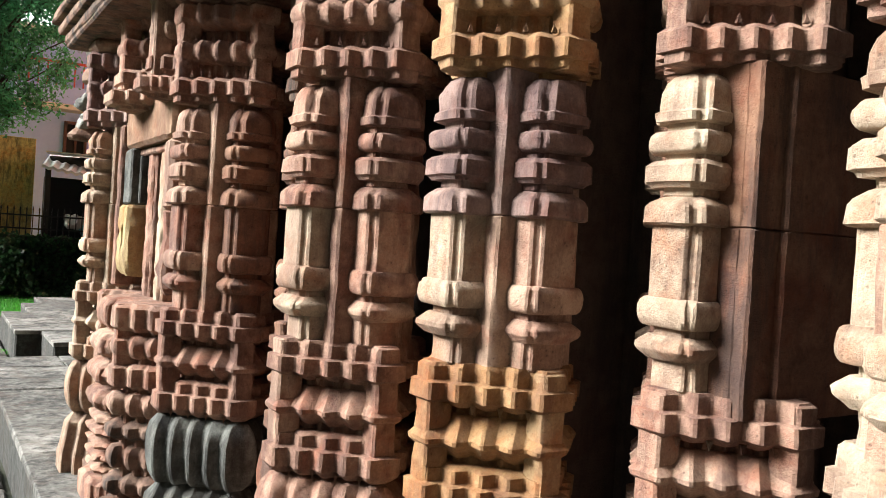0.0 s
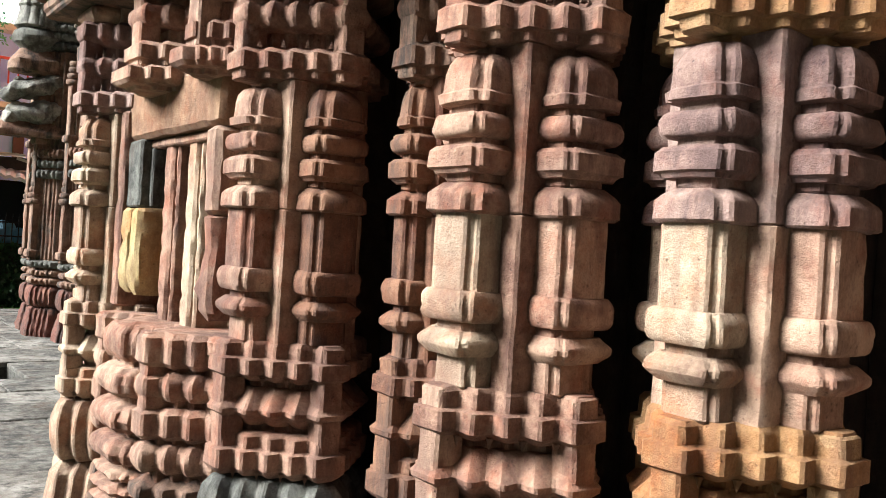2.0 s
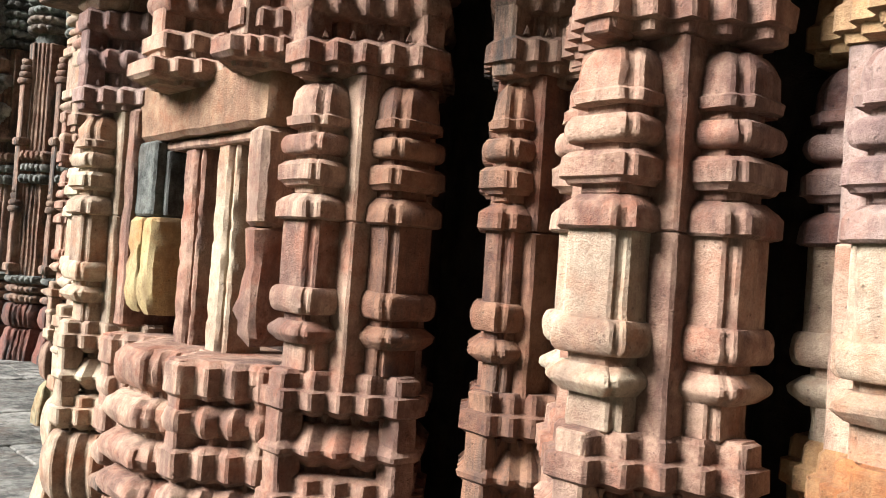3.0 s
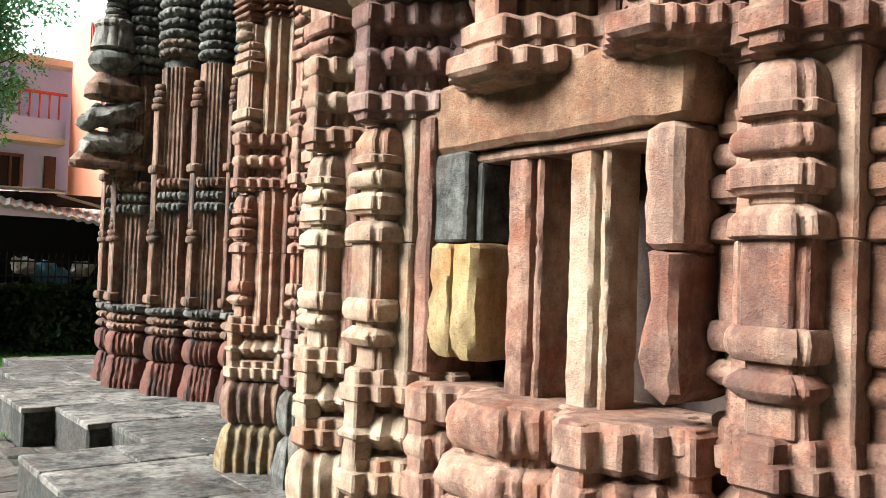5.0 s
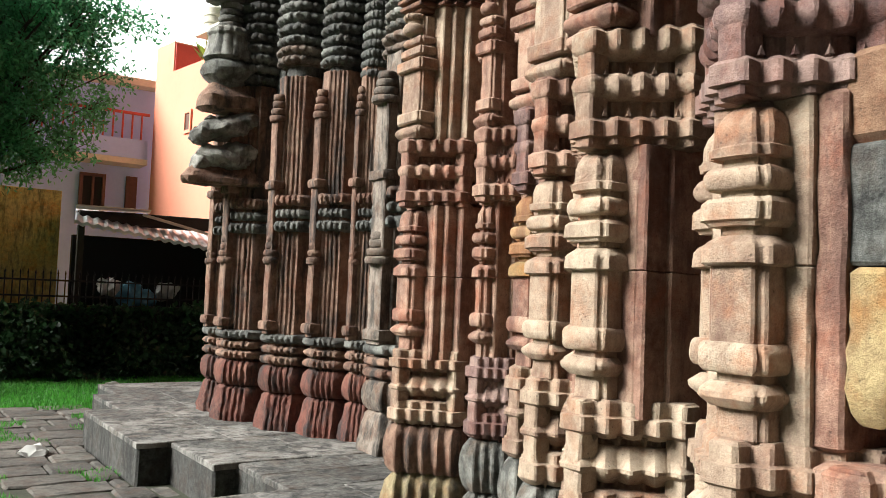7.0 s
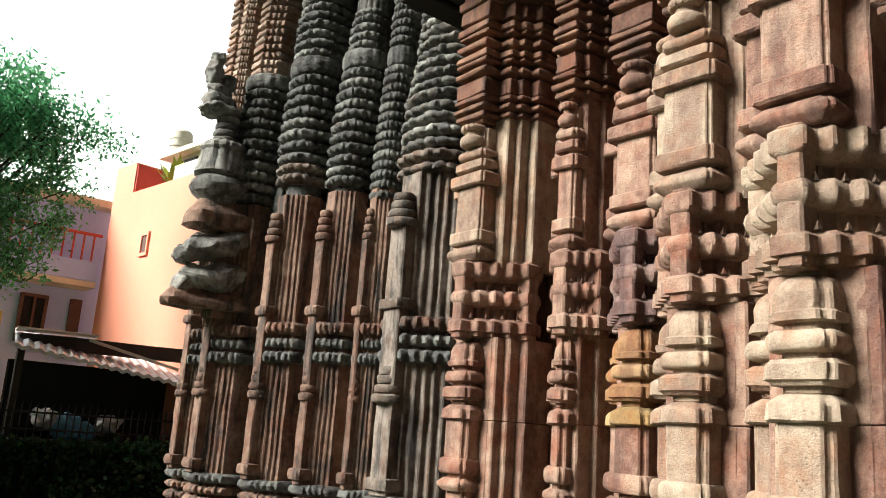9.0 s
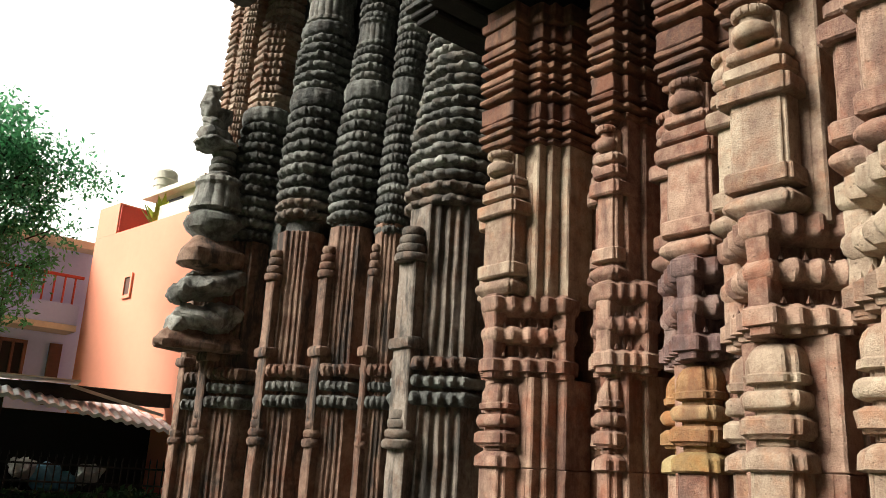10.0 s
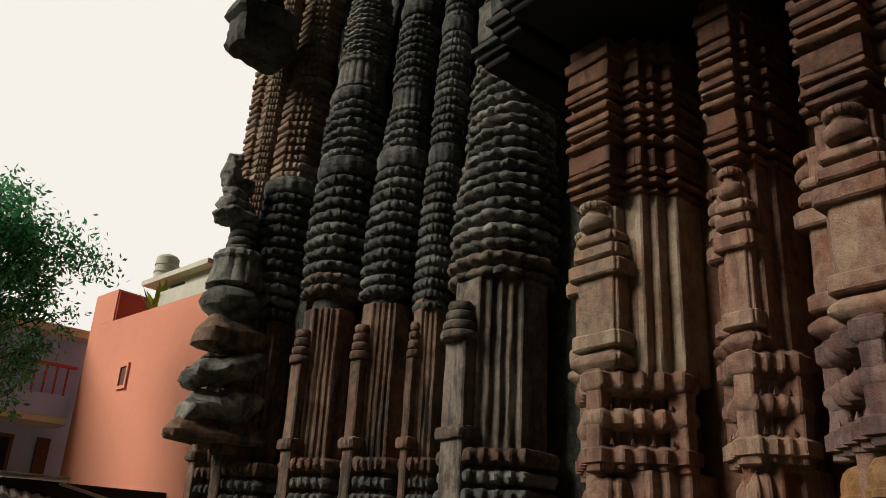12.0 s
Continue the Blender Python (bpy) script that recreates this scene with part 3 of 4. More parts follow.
# tied bands and slab above the window
for cx, cy, r in ((1.17, 4.52, 0.36), (1.05, 3.93, 0.22)):
    unit = empty("band_bracket", cx, cy, 0, "tied sandstone mouldings over the window", "bracket", "brackets over the window")
    use(unit, kit("band", band_meshes, r - 0.04, 3, r * 0.2, 60.0), PINK, z=0.14)
    straps(unit, r - 0.04, 0.055, RIB + 0.152, BAND + 0.12, PINK, 3.0)
    part("slab", loft(stepped(r, 4, r * 0.17), [(RIB + 0.06, -0.05), (RIB + 0.075, -0.045), (RIB + 0.08, -0.01), (RIB + 0.095, 0.004), (RIB + 0.14, 0.004), (RIB + 0.15, -0.01)], 0.005, cy), PINK, unit)

# eave over the window bay, then the long roof slab
eave = empty("eave", 1.0, 4.4, 0, "stone eave with moulded rim over the window bay", "eave", kind="structure")
eave.location = (0, 0, 0)
part("soffit", box(0.72, 3.0, 2.78, 2.2, 5.52, 2.84, 0.006, 1.0, 0.3, 0.01), UMBER, eave)
for i in range(3):
    d = 0.035 * i
    part("rim", loft(rect(0.71 - d, 2.98 - d, 2.2, 5.53 + d), bar(2.805 + i * 0.06, 2.855 + i * 0.06, 0.0, 0.01), 0.008, 3.0 + i, 0.1), UMBER, eave)
roof = empty("roof_eave", 2.0, 4.0, 0, "overhanging stone roof eave of the hall, underside coloured shade-black", "roof", kind="structure")
roof.location = (0, 0, 0)
# South soffit is unseen, pushed out to shade the upper parts of the wall.
part("roof_soffit", box(0.85, -4.0, 4.2, 5.0, 5.89, 4.34, 0.008, 1.0, 0.3, 0.02), EAVE_SHADE, roof)
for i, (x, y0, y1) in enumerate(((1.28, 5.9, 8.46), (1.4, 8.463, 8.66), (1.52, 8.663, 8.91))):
    part("roof_soffit", box(x + 0.06, y0, 4.46, 5.0, y1 - 0.05, 4.5, 0.006, 1.0 + i, 0.3, 0.01), EAVE_SHADE, roof)
    part("roof_rim", box(x + 0.03, y0, 4.503, 5.0, y1 - 0.02, 4.545, 0.008, 4.0 + i, 0.2, 0.008), EAVE_SHADE, roof)
    part("roof_rim", box(x, y0, 4.548, 5.0, y1, 4.59, 0.008, 7.0 + i, 0.2, 0.008), BLACK, roof)
for i, (x, y, w, h) in enumerate(((1.53, 8.8, 0.16, 0.26), (1.41, 8.57, 0.14, 0.36), (1.29, 8.37, 0.16, 0.42), (1.28, 8.1, 0.22, 0.24), (1.28, 7.78, 0.2, 0.3), (1.28, 7.42, 0.26, 0.24), (1.28, 7.0, 0.24, 0.3), (1.28, 6.55, 0.28, 0.24))):
    part("rim_block", box(x, y - w / 2, 4.593, x + 0.3, y + w / 2, 4.6 + h, 0.02, 11.0 + i, 0.06, 0.02), GREY, roof)
part("roof_mass", box(2.0, -4.0, 4.6, 5.0, 8.6, 6.2, 0.01, 9.0, 0.4, 0.02), BLACK, roof)

# ---- tower ----
def tower_meshes(w, n, seed):
    """One attached column of the tower, from the platform to its first gallery."""
    P = {}
    R = w / 2
    s = (R * 0.62) / n
    pl = stepped(R, n, s)
    P["foot"] = loft(pl, [(PLAT - 0.12, 0.045), (0.40, 0.045), (0.52, 0.02), (0.66, -0.005), (0.70, -0.04)], 0.014, seed, 0.06, 0.012)
    P["ribbed_pot"] = loft(pl, roll(0.69, 0.97, -0.05, 0.025, 7), 0.014, seed + 1, 0.06, 0.012)
    P["ring"] = loft(pl, roll(0.98, 1.07, -0.04, 0.02), 0.014, seed + 2, 0.06, 0.012)
    P["ring.1"] = loft(pl, roll(1.09, 1.17, -0.04, 0.015), 0.014, seed + 3, 0.06, 0.012)
    P["ring.2"] = loft(pl, roll(1.19, 1.29, -0.04, 0.03), 0.014, seed + 4, 0.06, 0.012)
    P["shaft"] = loft(stepped(R * 0.84, n, s * 0.84), bar(0.7, 3.95, 0.0), 0.01, seed + 5, 0.1, 0.01, 5.0)
    for i, (a, b) in enumerate(((2.33, 2.44), (2.47, 2.56), (2.59, 2.71))):
        P["band." + str(i)] = loft(pl, roll(a, b, -0.03, 0.02 - 0.012 * (i == 1)), 0.014, seed + 6 + i, 0.06, 0.012)
    for i in range(4):
        r = w * (0.2 - 0.025 * i)
        for g, z0 in (("low", 2.0), ("high", 3.46)):
            P["finial_" + g + "." + str(i)] = loft([(x, y - R + 0.015) for x, y in round_plan(r * 0.78, 20)], roll(z0 + i * 0.075, z0 + i * 0.075 + 0.07, -0.014, 0.012), 0.008, seed + i, 0.05, 0.0)
    P["colonette"] = loft(rect(-w * 0.13, -R - 0.035, w * 0.13, -R + 0.1), bar(1.28, 3.46, 0.0), 0.008, seed + 9, 0.1, 0.012)
    P["colonette_foot"] = loft(rect(-w * 0.15, -R - 0.05, w * 0.15, -R + 0.1), roll(1.32, 1.42, 0.0, 0.02), 0.008, seed + 9, 0.06, 0.02)
    P["colonette_foot.1"] = loft(rect(-w * 0.15, -R - 0.05, w * 0.15, -R + 0.1), roll(2.76, 2.85, 0.0, 0.02), 0.008, seed + 9, 0.06, 0.02)
    return P


def disc_mesh(lobes, seed):
    """A worn disc, one across and one high, with a scalloped rim and a deep neck."""
    k = lobes * 4
    plan = []
    for i in range(k):
        a = 2 * math.pi * i / k
        r = 0.5 * (0.97 - 0.03 * math.cos(4 * a) + 0.06 * abs(math.sin(lobes * a / 2)))
        plan.append((r * math.cos(a), r * math.sin(a)))
    prof = [(0.0, -0.11), (0.1, -0.1), (0.17, -0.045), (0.28, -0.01), (0.48, 0.0), (0.66, -0.008), (0.78, -0.035), (0.87, -0.09), (1.0, -0.11)]
    bm = loft(plan, prof, 0.0, seed, 1.0, 0.0)
    for v in bm.verts:
        c = Vector((v.co.x, v.co.y, v.co.z * 0.2))
        d = noise.noise_vector(c * 7 + Vector((seed, 0, 0))) * 0.03 + noise.noise_vector(c * 18 + Vector((0, seed, 0))) * 0.022
        v.co += Vector((d.x, d.y, d.z * 4))
    return bm


def slab_mesh(seed):
    """A worn flat course on a stepped plan, one across and one high."""
    bm = loft(stepped(0.5, 3, 0.09), [(0.0, -0.07), (0.12, -0.06), (0.2, 0.0), (0.72, 0.0), (0.82, -0.02), (0.9, -0.07), (1.0, -0.07)], 0.0, seed, 0.12, 0.02)
    for v in bm.verts:
        d = noise.noise_vector(Vector((v.co.x * 9, v.co.y * 9, v.co.z * 2 + seed))) * 0.03
        v.co += Vector((d.x, d.y, d.z * 4))
    return bm


def shared_mesh(name, bm):
    me = bpy.data.meshes.new(name)
    bm.normal_update()
    bm.to_mesh(me)
    bm.free()
    soften(me)
    me.materials.append(BLACK)
    return me


DISCS = [shared_mesh("disc", disc_mesh(20, 3.0 + 5 * i)) for i in range(5)]
SLABS = [shared_mesh("course", slab_mesh(2.0 + 3 * i)) for i in range(3)]
BULGE = shared_mesh("bulge", loft(round_plan(0.45, 64, 16, 0.02), [(z, o) for z, o in roll(0.0, 1.0, -0.05, 0.035, 10)], 0.02, 4.0, 1.0, 0.0, 7.0))
FLUTED = shared_mesh("fluted_collar", loft(round_plan(0.44, 72, 18, 0.03), [(0.0, -0.02), (0.08, 0.05), (0.16, 0.05), (0.22, 0.0), (0.5, 0.01), (0.8, -0.01), (0.86, 0.04), (0.95, 0.04), (1.0, -0.03)], 0.008, 5.0, 1.0, 0.0, 6.0))


def tower_column(cx, cy, w, label, low, mid, seed, groups, n=4, lean=0.03, turn=-90, foot=True):
    """An attached column: moulded foot and shaft, then groups of stacked courses: kind, from, to, count, breadth below and above, stone."""
    top = empty("tower_column", cx, cy, 0, label, "tower column", "attached columns of the tower")
    tones = {"foot": low, "ribbed_pot": low, "ring": UMBER, "ring.1": UMBER, "ring.2": BLACK, "band.0": BLACK, "band.1": BLACK, "band.2": UMBER}
    if foot:
        use(top, kit("tower", tower_meshes, w, n, seed), mid, tones, turn)
    z0 = groups[0][1]
    c = int(seed)
    for kind, a, b, count, wa, wb, mat in groups:
        h = (b - a) / count
        for i in range(count):
            f = (i + 0.5) / count
            k = wa + (wb - wa) * f + 0.07 * w * math.sin(math.pi * f) * (count > 4) + 0.02 * w * math.sin(2.4 * c)
            me = {"disc": DISCS[c % 5], "course": SLABS[c % 3], "bulge": BULGE, "fluted": FLUTED}[kind]
            ob = new(me.name.split(".")[0], me)
            ob.parent = top
            z = a + i * h
            ob.matrix_basis = pose(lean * (z - z0), 0, z, 0, 0, 90 * (c % 4)) @ Matrix.Diagonal((k, k, h * 1.04, 1.0))
            ob.material_slots[0].link = "OBJECT"
            ob.material_slots[0].material = mat
            c += 1
    z1, wb = groups[-1][2], groups[-1][5]
    core = [(Vector((0, 0)), 3.8, w * 0.34), (Vector((lean * (z1 - z0), 0)), z1, wb * 0.34)]
    bm = bmesh.new()
    rings = [[bm.verts.new((p.x + r * math.cos(q * 0.5236), p.y + r * math.sin(q * 0.5236), z)) for q in range(12)] for p, z, r in core]
    for q in range(12):
        bm.faces.new((rings[0][q], rings[0][(q + 1) % 12], rings[1][(q + 1) % 12], rings[1][q]))
    part("disc_core", bm, BLACK, top)
    return top


tower_column(2.52, 13.36, 0.48, "far tower column with red ribbed foot and rust-stained upper courses", RED, UMBER, 6.0,
             [("disc", 3.93, 5.3, 12, 0.46, 0.46, BLACK), ("course", 5.3, 9.0, 44, 0.46, 0.36, BROWN)], lean=0.01)
tower_column(2.36, 13.05, 0.2, "slim rust-brown side column of the tower", RED, UMBER, 8.0,
             [("disc", 4.3, 5.0, 8, 0.2, 0.2, BLACK), ("course", 5.0, 9.0, 50, 0.24, 0.2, BROWN)], n=2, lean=0.03, foot=False)
tower_column(2.52, 12.72, 0.6, "weathered tower column with red ribbed foot, dark rings and rust-brown top", RED, UMBER, 1.0,
             [("disc", 3.96, 4.2, 2, 0.54, 0.56, BLACK), ("disc", 4.2, 5.24, 9, 0.56, 0.54, BLACK), ("bulge", 5.24, 5.4, 1, 0.58, 0.58, BLACK), ("course", 5.4, 6.7, 14, 0.46, 0.42, BROWN), ("course", 6.7, 9.2, 28, 0.42, 0.36, BROWN)], lean=0.05)
tower_column(2.68, 11.93, 0.54, "tower column with fluted brown shaft, blackened discs and a pale fluted collar", RED, UMBER, 2.0,
             [("disc", 4.06, 4.26, 2, 0.56, 0.58, PALE), ("disc", 4.26, 5.2, 8, 0.58, 0.56, BLACK), ("bulge", 5.2, 5.38, 1, 0.6, 0.6, BLACK), ("disc", 5.38, 6.0, 6, 0.55, 0.52, BLACK), ("bulge", 6.0, 6.14, 1, 0.54, 0.54, BLACK), ("fluted", 6.14, 6.5, 1, 0.5, 0.48, GREY), ("disc", 6.5, 7.4, 14, 0.47, 0.36, GREY), ("bulge", 7.4, 7.58, 1, 0.36, 0.36, BLACK), ("disc", 7.58, 9.0, 16, 0.34, 0.3, BLACK)], lean=0.03)
tower_column(2.90, 11.42, 0.5, "tower column with brown shaft and black stacked discs", RED, UMBER, 3.0,
             [("disc", 4.0, 4.2, 2, 0.48, 0.5, BLACK), ("disc", 4.2, 5.22, 9, 0.5, 0.46, BLACK), ("bulge", 5.22, 5.4, 1, 0.48, 0.48, BLACK), ("disc", 5.42, 5.8, 4, 0.42, 0.4, BLACK), ("fluted", 5.8, 6.1, 1, 0.38, 0.34, BLACK), ("disc", 6.1, 6.9, 9, 0.36, 0.36, BLACK), ("bulge", 6.9, 7.05, 1, 0.4, 0.4, BLACK), ("disc", 7.05, 8.8, 20, 0.36, 0.3, BLACK)], lean=0.045)
tower_column(3.04, 11.02, 0.32, "slim recessed tower column with dark rings", RED, UMBER, 4.0,
             [("disc", 3.84, 5.2, 14, 0.3, 0.3, BLACK), ("bulge", 5.2, 5.38, 1, 0.3, 0.3, BLACK), ("disc", 5.42, 6.6, 13, 0.28, 0.27, BLACK), ("bulge", 6.6, 6.75, 1, 0.3, 0.3, BLACK), ("disc", 6.75, 8.6, 22, 0.27, 0.24, BLACK)], n=3, lean=0.045)
tower_column(3.22, 10.38, 0.85, "pale weathered tower column with broad stacked rings", PALE, PALE, 5.0,
             [("disc", 3.93, 4.16, 2, 0.8, 0.82, PALE), ("disc", 4.16, 5.06, 8, 0.8, 0.72, GREY), ("disc", 5.06, 7.6, 24, 0.72, 0.5, GREY)], lean=0.05)
tower_mass = empty("tower_body", 4.0, 12.5, 0, "dark weathered stone body of the temple tower", "tower", kind="structure")
tower_mass.location = (0, 0, 0)
for x0, y0, y1 in ((3.5, 9.6, 10.8), (3.2, 10.8, 11.5), (2.92, 11.5, 12.3), (2.62, 12.3, 13.7)):
    part("tower_mass", loft(rect(x0, y0, 6.5, y1 - 0.003), [(PLAT - 0.1, 0), (4.0, 0), (9.0, -0.25)], 0.02, y0, 0.4, 0.01, 4.0), BLACK, tower_mass)


# ---- brackets and beasts on the tower: plain carved lumps ----
def lump(name, bits, mat, label, seed, parent=None, wear=0.03):
    """One worn carved mass, grown from overlapping ellipsoids."""
    bm = bmesh.new()
    for x, y, z, rx, ry, rz, tilt in bits:
        m = pose(x, y, z, 0, tilt, 0) @ Matrix.Diagonal((rx, ry, rz, 1))
        bmesh.ops.create_icosphere(bm, subdivisions=4, radius=1.0, matrix=m)
    for v in bm.verts:
        v.co += noise.noise_vector(v.co * 7 + Vector((seed, 0, 0))) * wear + noise.noise_vector(v.co * 19) * wear * 0.45 + noise.noise_vector(v.co * 45) * wear * 0.1
    return tagged(part(name, bm, mat, parent), label, "carving") if parent is None else part(name, bm, mat, parent, label)


def bracket(name, bits, mat, label, seed, wear=0.04):
    ob = lump(name, bits, mat, label, seed, None, wear)
    ob["group"] = "brackets on the tower"
    return ob


# a flat pointed slab, two crouching beasts and a block, one above the other
wedge = loft([(1.66, 12.72), (1.74, 12.6), (2.5, 12.42), (2.5, 13.1), (1.74, 12.86)], [(2.84, -0.02), (2.86, 0.0), (2.9, 0.0), (2.98, -0.06), (3.06, -0.14)], 0.03, 1.0, 0.07, 0.02, 6.0)
tagged(part("pointed_bracket", wedge, UMBER), "flat pointed stone bracket jutting from the tower", "bracket", "brackets on the tower")
bracket("beast_bracket", [(2.16, 12.72, 3.12, 0.36, 0.24, 0.13, 4), (1.9, 12.72, 3.08, 0.12, 0.15, 0.1, -20), (2.35, 12.72, 3.2, 0.25, 0.25, 0.14, 0), (1.95, 12.66, 3.2, 0.07, 0.06, 0.06, 0), (2.0, 12.82, 3.21, 0.06, 0.06, 0.06, 0)], GREY, "grey crouching beast-shaped stone bracket", 2.0)
bracket("beast_bracket", [(2.14, 12.72, 3.46, 0.32, 0.24, 0.13, -10), (1.9, 12.72, 3.38, 0.17, 0.15, 0.1, -35), (1.82, 12.72, 3.3, 0.08, 0.1, 0.07, -35), (2.36, 12.72, 3.55, 0.24, 0.25, 0.12, 0), (1.96, 12.66, 3.52, 0.06, 0.05, 0.06, 0)], GREY, "dark crouching beast-shaped stone bracket with a lowered snout", 5.0)
block = loft([(1.82, 12.75), (1.9, 12.58), (2.4, 12.5), (2.4, 13.0), (1.9, 12.92)], [(3.64, -0.06), (3.68, 0.0), (3.8, 0.0), (3.88, -0.07), (3.95, -0.12)], 0.03, 6.0, 0.06, 0.03, 7.0)
tagged(part("block_bracket", block, UMBER), "brown weathered block bracket on the tower", "bracket", "brackets on the tower")
pot = empty("bell_bracket", 2.16, 12.78, 0, "grey fluted bell-shaped bracket with a flaring lip", "bracket", "brackets on the tower")
part("lip", loft(round_plan(0.2, 32), [(3.9, -0.06), (3.96, -0.02), (4.03, 0.08), (4.1, 0.11), (4.16, 0.09), (4.21, 0.02)], 0.02, 2.0, 0.08, 0.0, 8.0), BLACK, pot)
part("bell", loft(round_plan(0.2, 64, 14, 0.02), [(4.2, 0.0), (4.24, 0.06), (4.3, 0.045), (4.48, 0.01), (4.51, 0.03), (4.55, 0.02), (4.6, -0.05)], 0.01, 3.0, 0.08, 0.0, 8.0), GREY, pot)
for i in range(4):
    part("ring", loft(round_plan(0.12, 24), roll(4.58 + 0.075 * i, 4.65 + 0.075 * i, -0.03, 0.025 - 0.008 * i), 0.012, 4.0 + i, 0.08, 0.0, 9.0), GREY, pot)
lump("carved_finial", [(2.06, 12.8, 4.93, 0.24, 0.22, 0.07, 0), (2.04, 12.8, 5.03, 0.18, 0.17, 0.09, 0), (2.02, 12.8, 5.14, 0.14, 0.14, 0.1, 15), (1.96, 12.8, 5.32, 0.1, 0.11, 0.16, -12), (1.98, 12.8, 5.5, 0.08, 0.08, 0.09, -20), (2.08, 12.8, 5.22, 0.1, 0.1, 0.14, 30)], GREY, "small weathered grey seated stone carving", 5.0, None, 0.035)
mass = [(1.68, 12.56), (2.3, 12.5), (2.3, 13.0), (1.68, 12.94)]
base = loft(mass, [(6.68, -0.03), (6.72, 0.0), (7.0, -0.03), (7.05, 0.02), (7.16, 0.02), (7.24, -0.06), (7.3, -0.14)], 0.04, 7.0, 0.1, 0.05, 5.0)
for v in base.verts:
    v.co.z += 0.04 * (1.66 - v.co.x)
tagged(part("carved_block", base, KERB), "large blackened stone block jutting from the tower", "carving")
lump("carved_figure", [(1.98, 12.75, 7.3, 0.2, 0.18, 0.1, 0), (1.9, 12.75, 7.5, 0.12, 0.14, 0.26, -6), (2.06, 12.75, 7.52, 0.12, 0.14, 0.24, 6), (1.98, 12.75, 7.8, 0.12, 0.12, 0.16, 0)], KERB, "plain blackened stone carving on a block", 9.0, None, 0.04)
# ---- background ----
PINKWALL = plain("salmon painted render", (0.80, 0.31, 0.20), 0.85, 0.06, 0.6, 0.1)
LAV = plain("lavender painted render", (0.42, 0.56, 0.99), 0.85, 0.1, 1.0, 0.1)
WHITE = plain("aged white render", (0.62, 0.6, 0.5), 0.85, 0.2, 1.5, 0.1)
REDP = plain("red paint", (0.5, 0.07, 0.05), 0.7, 0.15, 2.0, 0.1)
YWALL = stone("stained yellow render", [(0.45, 0.32, 0.08), (0.72, 0.53, 0.15), (0.8, 0.62, 0.24)], (0.08, 0.07, 0.04), 0.7, 0.2, 0.9, 40.0, 1.0)
DARKWALL = plain("dark mossy wall", (0.035, 0.032, 0.026), 0.95, 0.4, 2.0, 0.5)
TIN = plain("corrugated tin", (0.62, 0.65, 0.68), 0.5, 0.3, 2.0, 0.1, 0.3)
IRON = plain("black iron", (0.02, 0.02, 0.02), 0.5, 0.2, 5.0, 0.1, 0.5)
WOOD = plain("dark brown wood", (0.10, 0.045, 0.03), 0.6, 0.3, 6.0, 0.2)
# Near-black colour stands in for the shade inside openings and the shed.
SHADE_IN = plain("dark interior", (0.012, 0.012, 0.012), 0.9, 0.2, 2.0, 0.0)
BLUE = plain("blue tarpaulin", (0.12, 0.32, 0.45), 0.6, 0.3, 3.0, 0.4)
LITTER = plain("white litter", (0.5, 0.5, 0.47), 0.7, 0.1, 8.0, 0.2)


def origin(name, label, category, group="", kind=""):
    return empty(name, 0, 0, 0, label, category, group, kind)


house = origin("apartment_house", "salmon pink rendered house with a roof terrace", "house")
SIDE = Vector((0.85, -6.2, 0)).normalized()
P0 = Vector((5.05, 26.6, 0))
a, b = P0, P0 + SIDE * 9.0
back = Vector((6.2, 0.85, 0))
part("wall", loft([tuple((a + back).xy), tuple(a.xy), tuple(b.xy), tuple((b + back).xy)], [(-0.2, 0), (7.2, 0), (7.21, 0)], 0, 0, 50, 0.0), PINKWALL, house)


def on_side(name, d0, d1, z0, z1, inn, out, mat, parent):
    """A block on the long side of the house: from d0 to d1 along it, from inn to out before it."""
    n = Vector((-SIDE.y, SIDE.x, 0)) * -1
    n = n if n.x < 0 else -n
    p = [P0 + SIDE * d0 + n * out, P0 + SIDE * d1 + n * out, P0 + SIDE * d1 + n * inn, P0 + SIDE * d0 + n * inn]
    return part(name, loft([tuple(q.xy) for q in p], [(z0, 0), (z1, 0)], 0, 0, 50, 0.0), mat, parent)


w = on_side("window", 1.98, 2.24, 5.56, 5.98, -0.1, 0.02, WOOD, house)
for a, b, c, d in ((1.9, 1.98, 5.48, 6.06), (2.24, 2.3, 5.48, 6.06), (1.98, 2.24, 5.98, 6.06), (1.98, 2.24, 5.48, 5.56)):
    on_side("frame", a, b, c, d, -0.05, 0.05, PINKWALL, w)
on_side("terrace_wall", 0.0, 1.05, 7.213, 8.0, -1.2, 0.0, PINKWALL, house)
on_side("red_panel", 1.053, 1.1, 7.203, 7.95, -1.0, -0.03, REDP, house)
on_side("terrace_room", 1.5, 3.8, 7.2, 8.18, -2.2, -0.7, WHITE, house)
# Solid dark block painted as the unlit opening.
on_side("terrace_opening", 2.0, 2.75, 7.62, 8.05, -0.8, -0.67, SHADE_IN, house)
on_side("terrace_slab", 1.2, 4.0, 8.18, 8.3, -2.4, -0.45, WHITE, house)
on_side("parapet", 3.0, 6.0, 7.2, 7.55, -0.2, -0.01, WHITE, house)
tank = tagged(part("water_tank", loft([(6.02 + x, 25.0 + y) for x, y in round_plan(0.27, 24)], [(8.28, 0), (8.45, 0), (8.46, 0.02), (8.5, 0.02), (8.51, 0), (8.64, 0), (8.65, 0.02), (8.69, 0.02), (8.7, 0), (8.84, 0), (8.9, -0.05), (8.95, -0.16)], 0, 0, 1, 0.0), WHITE), "pale ribbed plastic water tank on the roof", "water tank")
plant = bmesh.new()
